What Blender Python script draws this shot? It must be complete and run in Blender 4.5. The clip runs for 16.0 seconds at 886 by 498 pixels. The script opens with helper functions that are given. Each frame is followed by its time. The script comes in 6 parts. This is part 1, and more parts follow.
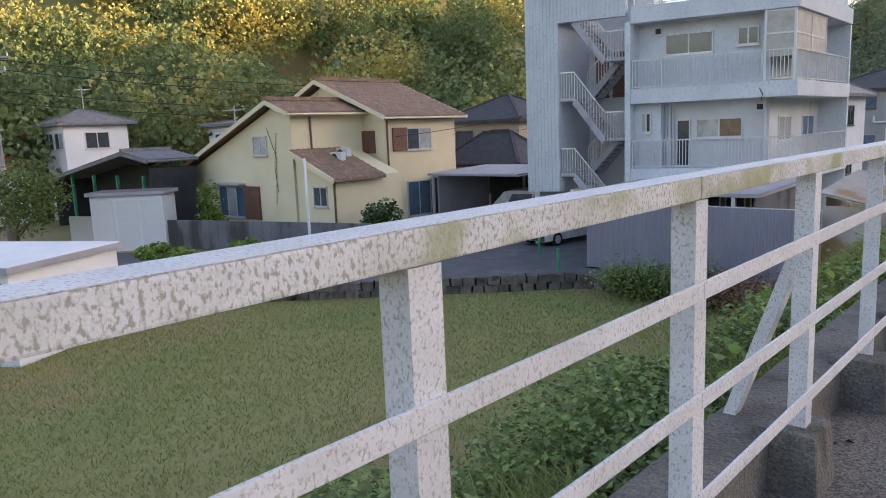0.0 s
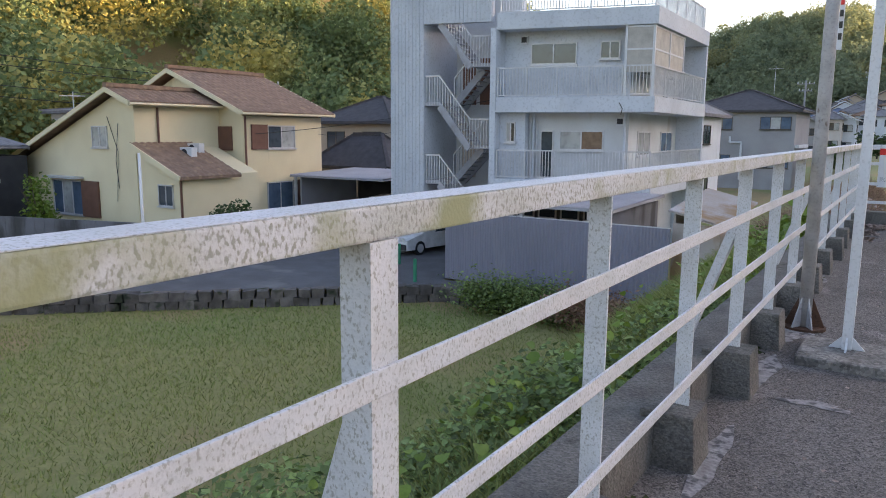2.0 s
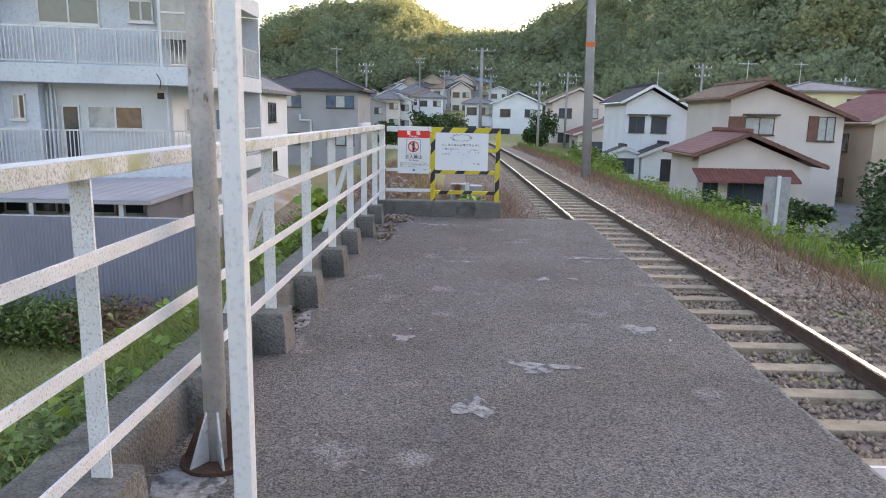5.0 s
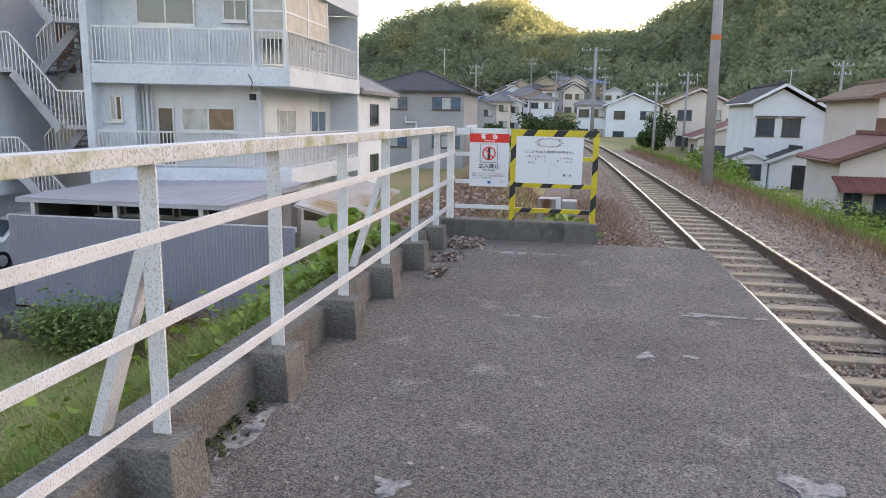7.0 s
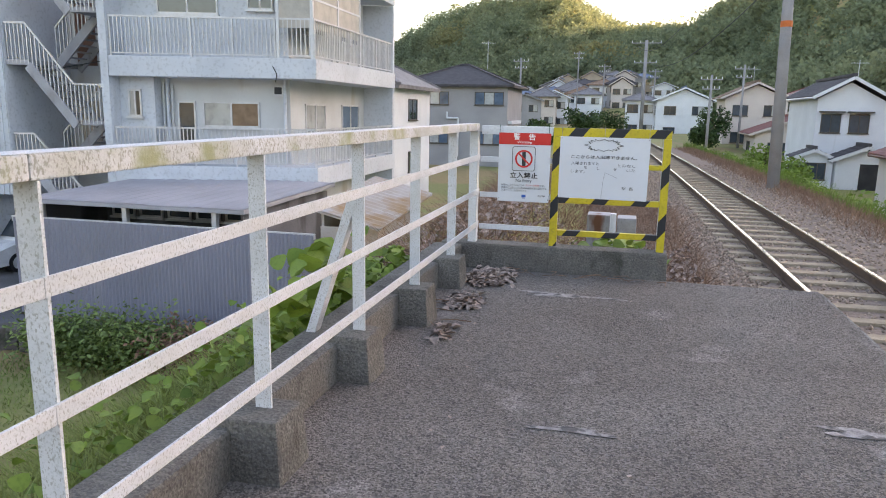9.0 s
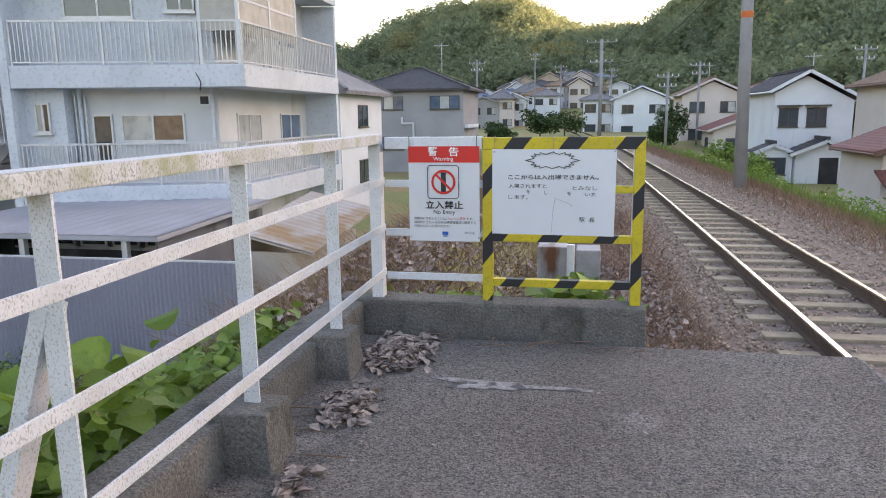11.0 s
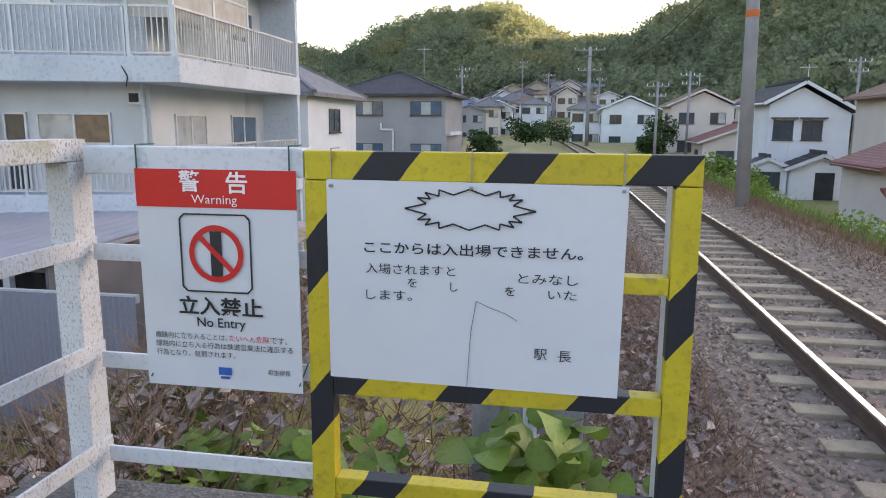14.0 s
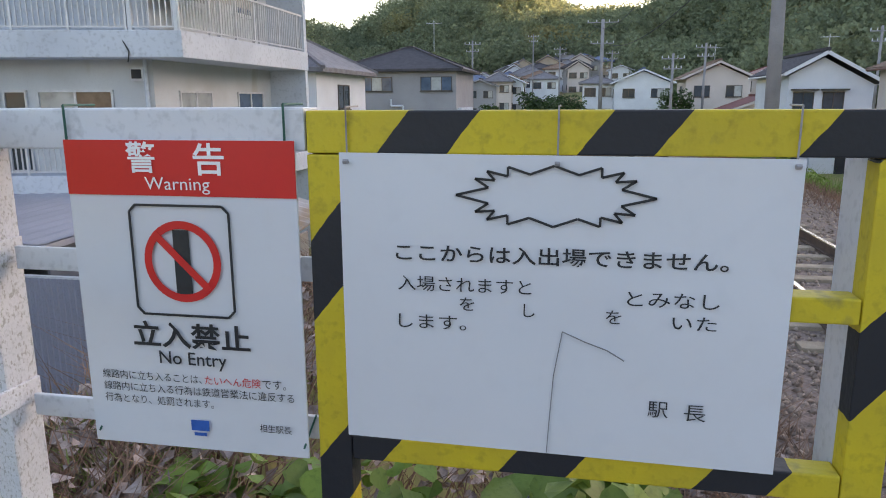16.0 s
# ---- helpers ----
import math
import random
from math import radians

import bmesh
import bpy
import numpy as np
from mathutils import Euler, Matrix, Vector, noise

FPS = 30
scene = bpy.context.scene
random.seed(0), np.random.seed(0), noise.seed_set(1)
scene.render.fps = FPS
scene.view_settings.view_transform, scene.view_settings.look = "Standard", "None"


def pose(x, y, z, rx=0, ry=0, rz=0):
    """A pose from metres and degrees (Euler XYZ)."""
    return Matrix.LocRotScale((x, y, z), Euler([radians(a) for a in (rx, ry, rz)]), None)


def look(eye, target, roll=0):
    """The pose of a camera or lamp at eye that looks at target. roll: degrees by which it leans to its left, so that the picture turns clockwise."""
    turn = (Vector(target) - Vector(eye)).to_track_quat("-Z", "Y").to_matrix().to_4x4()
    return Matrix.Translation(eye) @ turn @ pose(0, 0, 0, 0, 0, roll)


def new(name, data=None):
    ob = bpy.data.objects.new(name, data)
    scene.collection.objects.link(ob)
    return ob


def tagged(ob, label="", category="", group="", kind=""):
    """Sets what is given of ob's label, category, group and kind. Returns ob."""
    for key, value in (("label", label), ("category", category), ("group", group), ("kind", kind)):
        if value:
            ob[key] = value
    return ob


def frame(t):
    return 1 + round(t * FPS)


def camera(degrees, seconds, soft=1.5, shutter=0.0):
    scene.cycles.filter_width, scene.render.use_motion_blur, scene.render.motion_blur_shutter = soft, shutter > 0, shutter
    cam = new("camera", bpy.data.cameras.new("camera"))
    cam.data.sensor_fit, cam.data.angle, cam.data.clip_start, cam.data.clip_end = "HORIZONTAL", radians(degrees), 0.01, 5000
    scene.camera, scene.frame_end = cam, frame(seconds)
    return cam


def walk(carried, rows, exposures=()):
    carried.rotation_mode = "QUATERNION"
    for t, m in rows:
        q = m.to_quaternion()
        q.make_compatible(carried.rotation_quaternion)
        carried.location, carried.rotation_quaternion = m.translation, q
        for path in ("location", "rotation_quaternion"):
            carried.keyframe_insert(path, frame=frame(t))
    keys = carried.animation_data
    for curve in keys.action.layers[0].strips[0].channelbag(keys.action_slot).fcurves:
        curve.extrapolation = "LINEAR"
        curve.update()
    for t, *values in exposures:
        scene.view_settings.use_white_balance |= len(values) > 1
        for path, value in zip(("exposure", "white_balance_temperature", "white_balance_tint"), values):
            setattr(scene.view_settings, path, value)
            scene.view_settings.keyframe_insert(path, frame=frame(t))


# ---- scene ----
cam = camera(63.9, 16.0, soft=1.0)
# seconds, eye, point looked at, roll in degrees
ROWS = [
    (0, (0.014, -0.005, 1.31), (-1.33, 1.441, 0.986), -2.4),
    (0.5, (0.02, 0.395, 1.325), (-1.455, 1.709, 1.012), -1.7),
    (1, (-0.033, 0.873, 1.31), (-1.515, 2.179, 0.997), -0.3),
    (1.5, (0.01, 1.336, 1.3), (-1.299, 2.82, 1.01), 0.2),
    (2, (-0.007, 1.771, 1.288), (-1.102, 3.414, 0.966), 0.4),
    (2.5, (-0.035, 2.24, 1.318), (-0.764, 4.073, 0.987), -0.6),
    (3, (0.011, 2.752, 1.317), (-0.409, 4.676, 0.971), -1.2),
    (3.5, (0.034, 3.203, 1.279), (-0.208, 5.139, 0.841), -0.7),
    (4, (0.14, 3.633, 1.299), (0.075, 5.585, 0.868), 0.3),
    (4.5, (0.25, 4.065, 1.318), (0.204, 6.029, 0.942), 1.0),
    (7, (0.605, 6.36, 1.29), (0.252, 8.294, 0.921), 1.0),
    (7.5, (0.575, 6.77, 1.268), (0.066, 8.66, 0.859), 0.6),
    (8, (0.553, 7.208, 1.286), (0.062, 9.105, 0.887), 0.5),
    (8.5, (0.53, 7.683, 1.292), (0.042, 9.582, 0.898), 2.6),
    (9, (0.473, 8.137, 1.28), (0.001, 10.043, 0.897), 1.0),
    (9.5, (0.495, 8.588, 1.269), (0.129, 10.517, 0.887), -0.1),
    (12, (0.494, 10.752, 1.3), (0.112, 12.681, 0.938), -1.1),
    (12.5, (0.564, 11.225, 1.284), (0.229, 13.164, 0.927), -0.7),
    (13, (0.528, 11.627, 1.228), (0.193, 13.569, 0.886), -0.2),
    (13.5, (0.501, 12.022, 1.222), (0.163, 13.962, 0.873), 0.1),
    (14, (0.553, 12.341, 1.227), (0.212, 14.28, 0.877), 0.3),
    (14.5, (0.506, 12.596, 1.199), (0.142, 14.53, 0.845), 0.3),
    (15, (0.396, 12.791, 1.202), (0.03, 14.726, 0.85), 0.3),
    (15.5, (0.368, 12.844, 1.182), (0.002, 14.775, 0.813), -0.3),
    (16, (0.367, 12.857, 1.177), (-0.001, 14.779, 0.764), -0.3),
]
walk(cam, [(t, look(eye, aim, roll)) for t, eye, aim, roll in ROWS],
     [(0.0, 2.00, 7600, 26), (0.6, 2.12, 7600, 26), (1.3, 2.07, 7550, 25), (2.0, 1.99, 7550, 25), (3.2, 2.34, 8000, 25), (4.2, 2.48, 7950, 24), (7.0, 2.57, 8400, 25), (9.5, 2.53, 8400, 25), (12.5, 2.46, 8000, 25), (14.5, 2.29, 7850, 25), (16.0, 2.15, 7800, 25)])

# ---- world and light ----
SUN_EL, SUN_AZ = 10.2, 46.0          # degrees above the horizon, degrees right of +y
world = bpy.data.worlds.new("sky")
scene.world = world
world.use_nodes = True
sky = world.node_tree.nodes.new("ShaderNodeTexSky")
sky.sky_type, sky.sun_disc = "NISHITA", False
sky.sun_elevation, sky.sun_rotation = radians(SUN_EL), radians(SUN_AZ)
sky.air_density, sky.dust_density, sky.ozone_density = 1.0, 1.2, 1.5
world.node_tree.links.new(sky.outputs[0], world.node_tree.nodes["Background"].inputs[0])
world.node_tree.nodes["Background"].inputs[1].default_value = 0.15
sun = new("sun", bpy.data.lights.new("sun", "SUN"))
sun.data.energy, sun.data.angle, sun.data.color = 3.6, radians(0.5), (1.0, 0.78, 0.44)
sd = Vector((math.sin(radians(SUN_AZ)) * math.cos(radians(SUN_EL)), math.cos(radians(SUN_AZ)) * math.cos(radians(SUN_EL)), math.sin(radians(SUN_EL))))
sun.matrix_world = look(sd * 300, (0, 0, 0))

# ---- materials ----
MATS = {}


def mat(name, a, b=None, scale=6.0, rough=0.8, metal=0.0, bump=0.15, fine=60.0, stain=None, stain_scale=1.5, stain_at=0.58, streak=1.0, rand=0.0, trans=0.0, spec=0.4, grime=0.6, speck=0.0, speck_amt=0.4, moss=None, moss_scale=5.0, moss_at=0.55):
    """Two-scale mottled surface; stain is a third colour in patches of its own shape, stretched along z by streak."""
    if name in MATS:
        return MATS[name]
    m = bpy.data.materials.new(name)
    m.use_nodes = True
    nt = m.node_tree
    N, L = nt.nodes.new, nt.links.new
    p = nt.nodes["Principled BSDF"]
    p.inputs["Roughness"].default_value, p.inputs["Metallic"].default_value = rough, metal
    p.inputs["Specular IOR Level"].default_value = spec
    tc = N("ShaderNodeTexCoord")
    b = b or tuple(c * 0.75 for c in a)

    def nz(s, detail=4, stretch=1.0):
        n = N("ShaderNodeTexNoise")
        n.inputs["Scale"].default_value, n.inputs["Detail"].default_value = s, detail
        if stretch != 1.0:
            mp = N("ShaderNodeMapping")
            mp.inputs["Scale"].default_value = (1, 1, 1 / stretch)
            L(tc.outputs["Object"], mp.inputs[0]); L(mp.outputs[0], n.inputs["Vector"])
        else:
            L(tc.outputs["Object"], n.inputs["Vector"])
        return n

    def mix(f, c1, c2, lo=0.0, hi=1.0):
        r = N("ShaderNodeMapRange")
        r.inputs["From Min"].default_value, r.inputs["From Max"].default_value = lo, hi
        L(f, r.inputs["Value"])
        x = N("ShaderNodeMix")
        x.data_type = "RGBA"
        L(r.outputs[0], x.inputs["Factor"])
        for s, c in ((6, c1), (7, c2)):
            if isinstance(c, tuple):
                x.inputs[s].default_value = (*c, 1)
            else:
                L(c, x.inputs[s])
        return x.outputs[2]
    big, small = nz(scale), nz(fine, 3)
    c = mix(big.outputs[0], a, b, 0.35, 0.68)
    dark = tuple(v * grime for v in b)
    c = mix(small.outputs[0], c, dark, 0.52, 0.95)
    if stain:
        st = nz(stain_scale, 7, streak)
        c = mix(st.outputs[0], c, stain, stain_at, stain_at + 0.1)
    if moss:
        ms_ = nz(moss_scale, 8)
        c = mix(ms_.outputs[0], c, moss, moss_at, moss_at + 0.16)
    if speck:
        vo = N("ShaderNodeTexVoronoi")
        vo.inputs["Scale"].default_value = speck
        L(tc.outputs["Object"], vo.inputs["Vector"])
        sp_ = N("ShaderNodeSeparateColor")
        L(vo.outputs["Color"], sp_.inputs[0])
        mr = N("ShaderNodeMapRange")
        mr.inputs["To Min"].default_value, mr.inputs["To Max"].default_value = 1 - speck_amt, 1 + speck_amt * 1.3
        L(sp_.outputs[0], mr.inputs["Value"])
        hs = N("ShaderNodeHueSaturation")
        L(mr.outputs[0], hs.inputs["Value"]); L(c, hs.inputs["Color"])
        c = hs.outputs[0]
    if rand:
        oi = N("ShaderNodeObjectInfo")
        ge = N("ShaderNodeNewGeometry")
        ad = N("ShaderNodeMath"); ad.operation = "ADD"
        L(oi.outputs["Random"], ad.inputs[0]); L(ge.outputs["Random Per Island"], ad.inputs[1])
        fr = N("ShaderNodeMath"); fr.operation = "FRACT"
        L(ad.outputs[0], fr.inputs[0])
        hs = N("ShaderNodeHueSaturation")
        mr = N("ShaderNodeMapRange")
        mr.inputs["To Min"].default_value, mr.inputs["To Max"].default_value = 1 - rand, 1 + rand
        L(fr.outputs[0], mr.inputs["Value"]); L(mr.outputs[0], hs.inputs["Value"]); L(c, hs.inputs["Color"])
        c = hs.outputs[0]
    L(c, p.inputs["Base Color"])
    if bump:
        bp = N("ShaderNodeBump")
        bp.inputs["Strength"].default_value, bp.inputs["Distance"].default_value = bump, 0.02
        L(small.outputs[0], bp.inputs["Height"]); L(bp.outputs[0], p.inputs["Normal"])
    if trans:
        t = N("ShaderNodeBsdfTranslucent")
        L(c, t.inputs["Color"])
        ms = N("ShaderNodeMixShader")
        ms.inputs[0].default_value = trans
        L(p.outputs[0], ms.inputs[1]); L(t.outputs[0], ms.inputs[2])
        L(ms.outputs[0], nt.nodes["Material Output"].inputs["Surface"])
    MATS[name] = m
    return m


def hazard():
    """Yellow and black warning paint, stripes leaning to the right."""
    m = mat("hazard_paint", (0.60, 0.46, 0.025), (0.50, 0.38, 0.03), 9, 0.55, bump=0.08, stain=(0.30, 0.24, 0.05), stain_scale=14, stain_at=0.66)
    nt = m.node_tree
    N, L = nt.nodes.new, nt.links.new
    p = nt.nodes["Principled BSDF"]
    src = p.inputs["Base Color"].links[0].from_socket
    tc = N("ShaderNodeTexCoord")
    sx = N("ShaderNodeSeparateXYZ"); L(tc.outputs["Object"], sx.inputs[0])
    a = N("ShaderNodeMath"); a.operation = "MULTIPLY_ADD"; a.inputs[1].default_value = -0.8
    L(sx.outputs["Z"], a.inputs[0]); L(sx.outputs["X"], a.inputs[2])
    nz = N("ShaderNodeTexNoise"); nz.inputs["Scale"].default_value = 25
    L(tc.outputs["Object"], nz.inputs["Vector"])
    w = N("ShaderNodeMath"); w.operation = "MULTIPLY_ADD"; w.inputs[1].default_value = 0.008
    L(nz.outputs[0], w.inputs[0]); L(a.outputs[0], w.inputs[2])
    d = N("ShaderNodeMath"); d.operation = "MULTIPLY_ADD"; d.inputs[1].default_value = 1 / 0.315; d.inputs[2].default_value = 3.25
    L(w.outputs[0], d.inputs[0])
    f = N("ShaderNodeMath"); f.operation = "FRACT"; L(d.outputs[0], f.inputs[0])
    g = N("ShaderNodeMath"); g.operation = "GREATER_THAN"; g.inputs[1].default_value = 0.64
    L(f.outputs[0], g.inputs[0])
    x = N("ShaderNodeMix"); x.data_type = "RGBA"
    L(g.outputs[0], x.inputs["Factor"]); L(src, x.inputs[6]); x.inputs[7].default_value = (0.018, 0.02, 0.026, 1)
    L(x.outputs[2], p.inputs["Base Color"])
    return m


def glass(name, tint=(0.05, 0.07, 0.09), rough=0.08):
    m = mat(name, tint, tuple(c * 0.7 for c in tint), 1.2, rough, bump=0, fine=4, spec=0.8)
    return m


PAINT = mat("fence_paint", (0.66, 0.665, 0.70), (0.57, 0.575, 0.59), 7, 0.55, bump=0.1, fine=150, stain=(0.38, 0.38, 0.365), stain_scale=165, stain_at=0.545, streak=1.5)
PAINT_OLD = mat("fence_paint_lichen", (0.64, 0.645, 0.675), (0.50, 0.50, 0.47), 5.5, 0.7, bump=0.15, fine=150, stain=(0.33, 0.33, 0.295), stain_scale=150, stain_at=0.51, streak=1.6, moss=(0.31, 0.32, 0.19), moss_scale=5.0, moss_at=0.50)
PAINT_NEW = mat("white_gloss_paint", (0.65, 0.66, 0.685), (0.62, 0.63, 0.66), 4, 0.35, bump=0.04)
CONC = mat("old_concrete", (0.24, 0.22, 0.20), (0.14, 0.13, 0.12), 5, 0.92, bump=0.6, fine=45, stain=(0.09, 0.08, 0.07), stain_scale=4, stain_at=0.57, speck=60, speck_amt=0.35)
CONC_DARK = mat("mossy_concrete", (0.16, 0.15, 0.138), (0.105, 0.096, 0.088), 4, 0.95, bump=0.7, fine=60, stain=(0.07, 0.068, 0.058), stain_scale=5, stain_at=0.60, streak=2.5, speck=140, speck_amt=0.25)
ASPH = mat("worn_asphalt", (0.188, 0.168, 0.155), (0.132, 0.114, 0.104), 1.1, 0.9, bump=1.0, fine=110, stain=(0.25, 0.225, 0.215), stain_scale=2.2, stain_at=0.60, speck=120, speck_amt=0.5)
ROADM = mat("road_asphalt", (0.13, 0.13, 0.14), (0.10, 0.10, 0.105), 1.2, 0.9, bump=0.3, stain=(0.18, 0.18, 0.18), stain_scale=0.6)
GALV = mat("galvanised_steel", (0.36, 0.35, 0.37), (0.27, 0.26, 0.27), 8, 0.55, 0.1, stain=(0.14, 0.055, 0.03), stain_scale=5, stain_at=0.62, streak=4)
POLEG = mat("grey_pole_paint", (0.50, 0.49, 0.50), (0.38, 0.37, 0.38), 9, 0.6, 0.0, stain=(0.17, 0.12, 0.10), stain_scale=30, stain_at=0.66, streak=2)
RUST = mat("rusty_steel", (0.14, 0.07, 0.045), (0.08, 0.045, 0.03), 9, 0.85, 0.2, bump=0.5)
RAILTOP = mat("polished_rail", (0.75, 0.73, 0.70), (0.65, 0.62, 0.60), 6, 0.22, 1.0, bump=0.02)
RAILSIDE = mat("rail_rust", (0.15, 0.095, 0.07), (0.10, 0.065, 0.05), 7, 0.8, 0.2)
SLEEPER = mat("weathered_sleeper", (0.40, 0.315, 0.225), (0.28, 0.215, 0.155), 6, 0.9, bump=0.4, rand=0.15)
BALLAST = mat("ballast_stone", (0.39, 0.295, 0.23), (0.24, 0.165, 0.125), 12, 0.95, bump=0.3, rand=0.4)
BEIGE = mat("beige_tactile", (0.80, 0.64, 0.38), (0.70, 0.53, 0.29), 4, 0.75, bump=0.1, stain=(0.50, 0.37, 0.22), stain_scale=5, stain_at=0.62, rand=0.06)
YELLOW = mat("yellow_tactile", (0.62, 0.43, 0.06), (0.50, 0.34, 0.05), 4, 0.75, bump=0.1, stain=(0.32, 0.23, 0.08), stain_scale=5, stain_at=0.62, rand=0.08)
HAZ = hazard()
SIGNW = mat("sign_white", (0.66, 0.68, 0.72), (0.63, 0.65, 0.69), 3, 0.3, bump=0.0, fine=20, grime=0.97)
SIGNR = mat("sign_red", (0.72, 0.035, 0.03), (0.66, 0.03, 0.03), 3, 0.3, bump=0, grime=0.97)
INK = mat("sign_black", (0.03, 0.035, 0.04), (0.025, 0.025, 0.03), 3, 0.4, bump=0)
INKB = mat("sign_blue", (0.02, 0.12, 0.45), (0.02, 0.12, 0.45), 3, 0.4, bump=0)
WHITELET = mat("sign_letter_white", (0.85, 0.83, 0.82), (0.85, 0.83, 0.82), 3, 0.4, bump=0, grime=0.97)
APW = mat("apartment_white", (0.60, 0.635, 0.69), (0.52, 0.555, 0.61), 0.8, 0.8, bump=0.1, fine=12, stain=(0.40, 0.42, 0.43), stain_scale=0.9, stain_at=0.66, streak=5)
APBEIGE = mat("apartment_recess", (0.60, 0.62, 0.64), (0.52, 0.53, 0.54), 0.9, 0.85, bump=0.1, stain=(0.44, 0.42, 0.38), stain_scale=0.8, stain_at=0.62, streak=4)
ALU = mat("aluminium", (0.62, 0.63, 0.66), (0.52, 0.53, 0.56), 5, 0.4, 0.3, bump=0.03)
BRONZE = mat("bronze_frame", (0.10, 0.085, 0.075), (0.08, 0.07, 0.06), 5, 0.5, 0.3)
GLASS = glass("window_glass")
GLASSB = glass("window_glass_blue", (0.10, 0.16, 0.24))
CURTAIN = glass("curtained_glass", (0.48, 0.50, 0.50), 0.15)
CREAM = mat("cream_render", (0.76, 0.67, 0.47), (0.70, 0.61, 0.42), 0.7, 0.9, bump=0.2, stain=(0.55, 0.47, 0.30), stain_scale=1.1, stain_at=0.66, streak=5)
HWHITE = mat("white_render", (0.74, 0.76, 0.80), (0.66, 0.68, 0.72), 0.7, 0.85, bump=0.1, stain=(0.5, 0.5, 0.5), stain_scale=1, stain_at=0.68, streak=4)
HPINK = mat("pinkish_render", (0.66, 0.58, 0.54), (0.60, 0.52, 0.48), 0.7, 0.88, bump=0.1)
HGREY = mat("grey_render", (0.36, 0.35, 0.36), (0.30, 0.29, 0.30), 0.6, 0.85, bump=0.1)
HTAN = mat("tan_render", (0.52, 0.42, 0.33), (0.46, 0.36, 0.28), 0.7, 0.88, bump=0.1)
RTILE = mat("brown_roof_tile", (0.29, 0.185, 0.13), (0.20, 0.125, 0.09), 2.5, 0.8, bump=0.2, fine=9, stain=(0.33, 0.22, 0.14), stain_scale=3)
RDARK = mat("dark_roof_tile", (0.075, 0.068, 0.075), (0.05, 0.045, 0.05), 2.5, 0.7, bump=0.2, fine=9)
RRED = mat("red_roof_tile", (0.25, 0.085, 0.07), (0.17, 0.06, 0.055), 2.5, 0.6, bump=0.2, fine=9)
RORANGE = mat("orange_roof_tile", (0.46, 0.20, 0.08), (0.36, 0.14, 0.06), 2.5, 0.7, bump=0.2, fine=9)
RGREY = mat("grey_roof_tile", (0.22, 0.21, 0.22), (0.16, 0.15, 0.16), 2.5, 0.7, bump=0.2, fine=9)
RBLUE = mat("blue_roof_tile", (0.16, 0.21, 0.32), (0.12, 0.16, 0.25), 2.5, 0.6, bump=0.2, fine=9)
TINP = mat("purple_grey_sheet", (0.255, 0.255, 0.325), (0.215, 0.215, 0.27), 0.6, 0.55, bump=0.05, stain=(0.30, 0.29, 0.33), stain_scale=0.9, stain_at=0.62, streak=5)
TING = mat("grey_metal_roof", (0.37, 0.37, 0.41), (0.31, 0.31, 0.34), 0.8, 0.6, 0.0, bump=0.05)
TINR = mat("rusted_tin_roof", (0.50, 0.46, 0.45), (0.42, 0.33, 0.27), 0.9, 0.7, bump=0.1, stain=(0.36, 0.22, 0.12), stain_scale=0.8, stain_at=0.54)
SHUT = mat("brown_shutter", (0.19, 0.09, 0.065), (0.15, 0.07, 0.05), 3, 0.6)
BLOCKW = mat("grey_block_wall", (0.20, 0.20, 0.22), (0.14, 0.14, 0.15), 0.8, 0.95, bump=0.5, stain=(0.075, 0.075, 0.075), stain_scale=0.9, stain_at=0.5, streak=3)
STONE = mat("field_stone_wall", (0.17, 0.15, 0.14), (0.09, 0.08, 0.075), 3, 0.95, bump=0.6, stain=(0.04, 0.05, 0.03), stain_scale=2, rand=0.3)
# near-black: dark parts, and painted shade in barn, carport and doorway
DARKIN = mat("dark_parts_and_shade", (0.05, 0.05, 0.055), (0.035, 0.035, 0.04), 2, 0.9)
POLEC = mat("pole_concrete", (0.32, 0.31, 0.32), (0.26, 0.25, 0.26), 2, 0.8, stain=(0.20, 0.18, 0.17), stain_scale=1.5, streak=6)
WIRE = mat("cable_black", (0.03, 0.03, 0.035), None, 3, 0.6, bump=0)
ORANGEB = mat("orange_band", (0.75, 0.17, 0.04), None, 3, 0.6, bump=0)
GREENP = mat("green_post", (0.02, 0.28, 0.16), None, 3, 0.5, bump=0)
LEAF = mat("kudzu_leaf", (0.21, 0.29, 0.095), (0.12, 0.19, 0.06), 1.3, 0.55, bump=0.1, rand=0.55, trans=0.25)
LEAF_Y = mat("young_leaf", (0.21, 0.30, 0.05), (0.14, 0.24, 0.04), 3, 0.5, bump=0.1, rand=0.25, trans=0.3)
LEAF_D = mat("shrub_leaf", (0.055, 0.105, 0.03), (0.035, 0.07, 0.022), 2, 0.6, bump=0, rand=0.4, trans=0.2)
GRASSM = mat("grass_blade", (0.25, 0.265, 0.085), (0.165, 0.245, 0.06), 0.16, 0.7, bump=0, rand=0.3, trans=0.25)
DRY = mat("dry_grass", (0.30, 0.185, 0.125), (0.19, 0.105, 0.075), 2, 0.9, bump=0, rand=0.35, trans=0.15)
DEADLEAF = mat("dead_leaf", (0.42, 0.33, 0.29), (0.23, 0.17, 0.145), 20, 0.85, bump=0.3, rand=0.3)
# the golden patches paint warm sunlight on the crowns into the leaf colour
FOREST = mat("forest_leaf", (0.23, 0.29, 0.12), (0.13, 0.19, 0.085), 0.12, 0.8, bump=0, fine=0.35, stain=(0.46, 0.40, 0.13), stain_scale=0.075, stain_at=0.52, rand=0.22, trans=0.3)
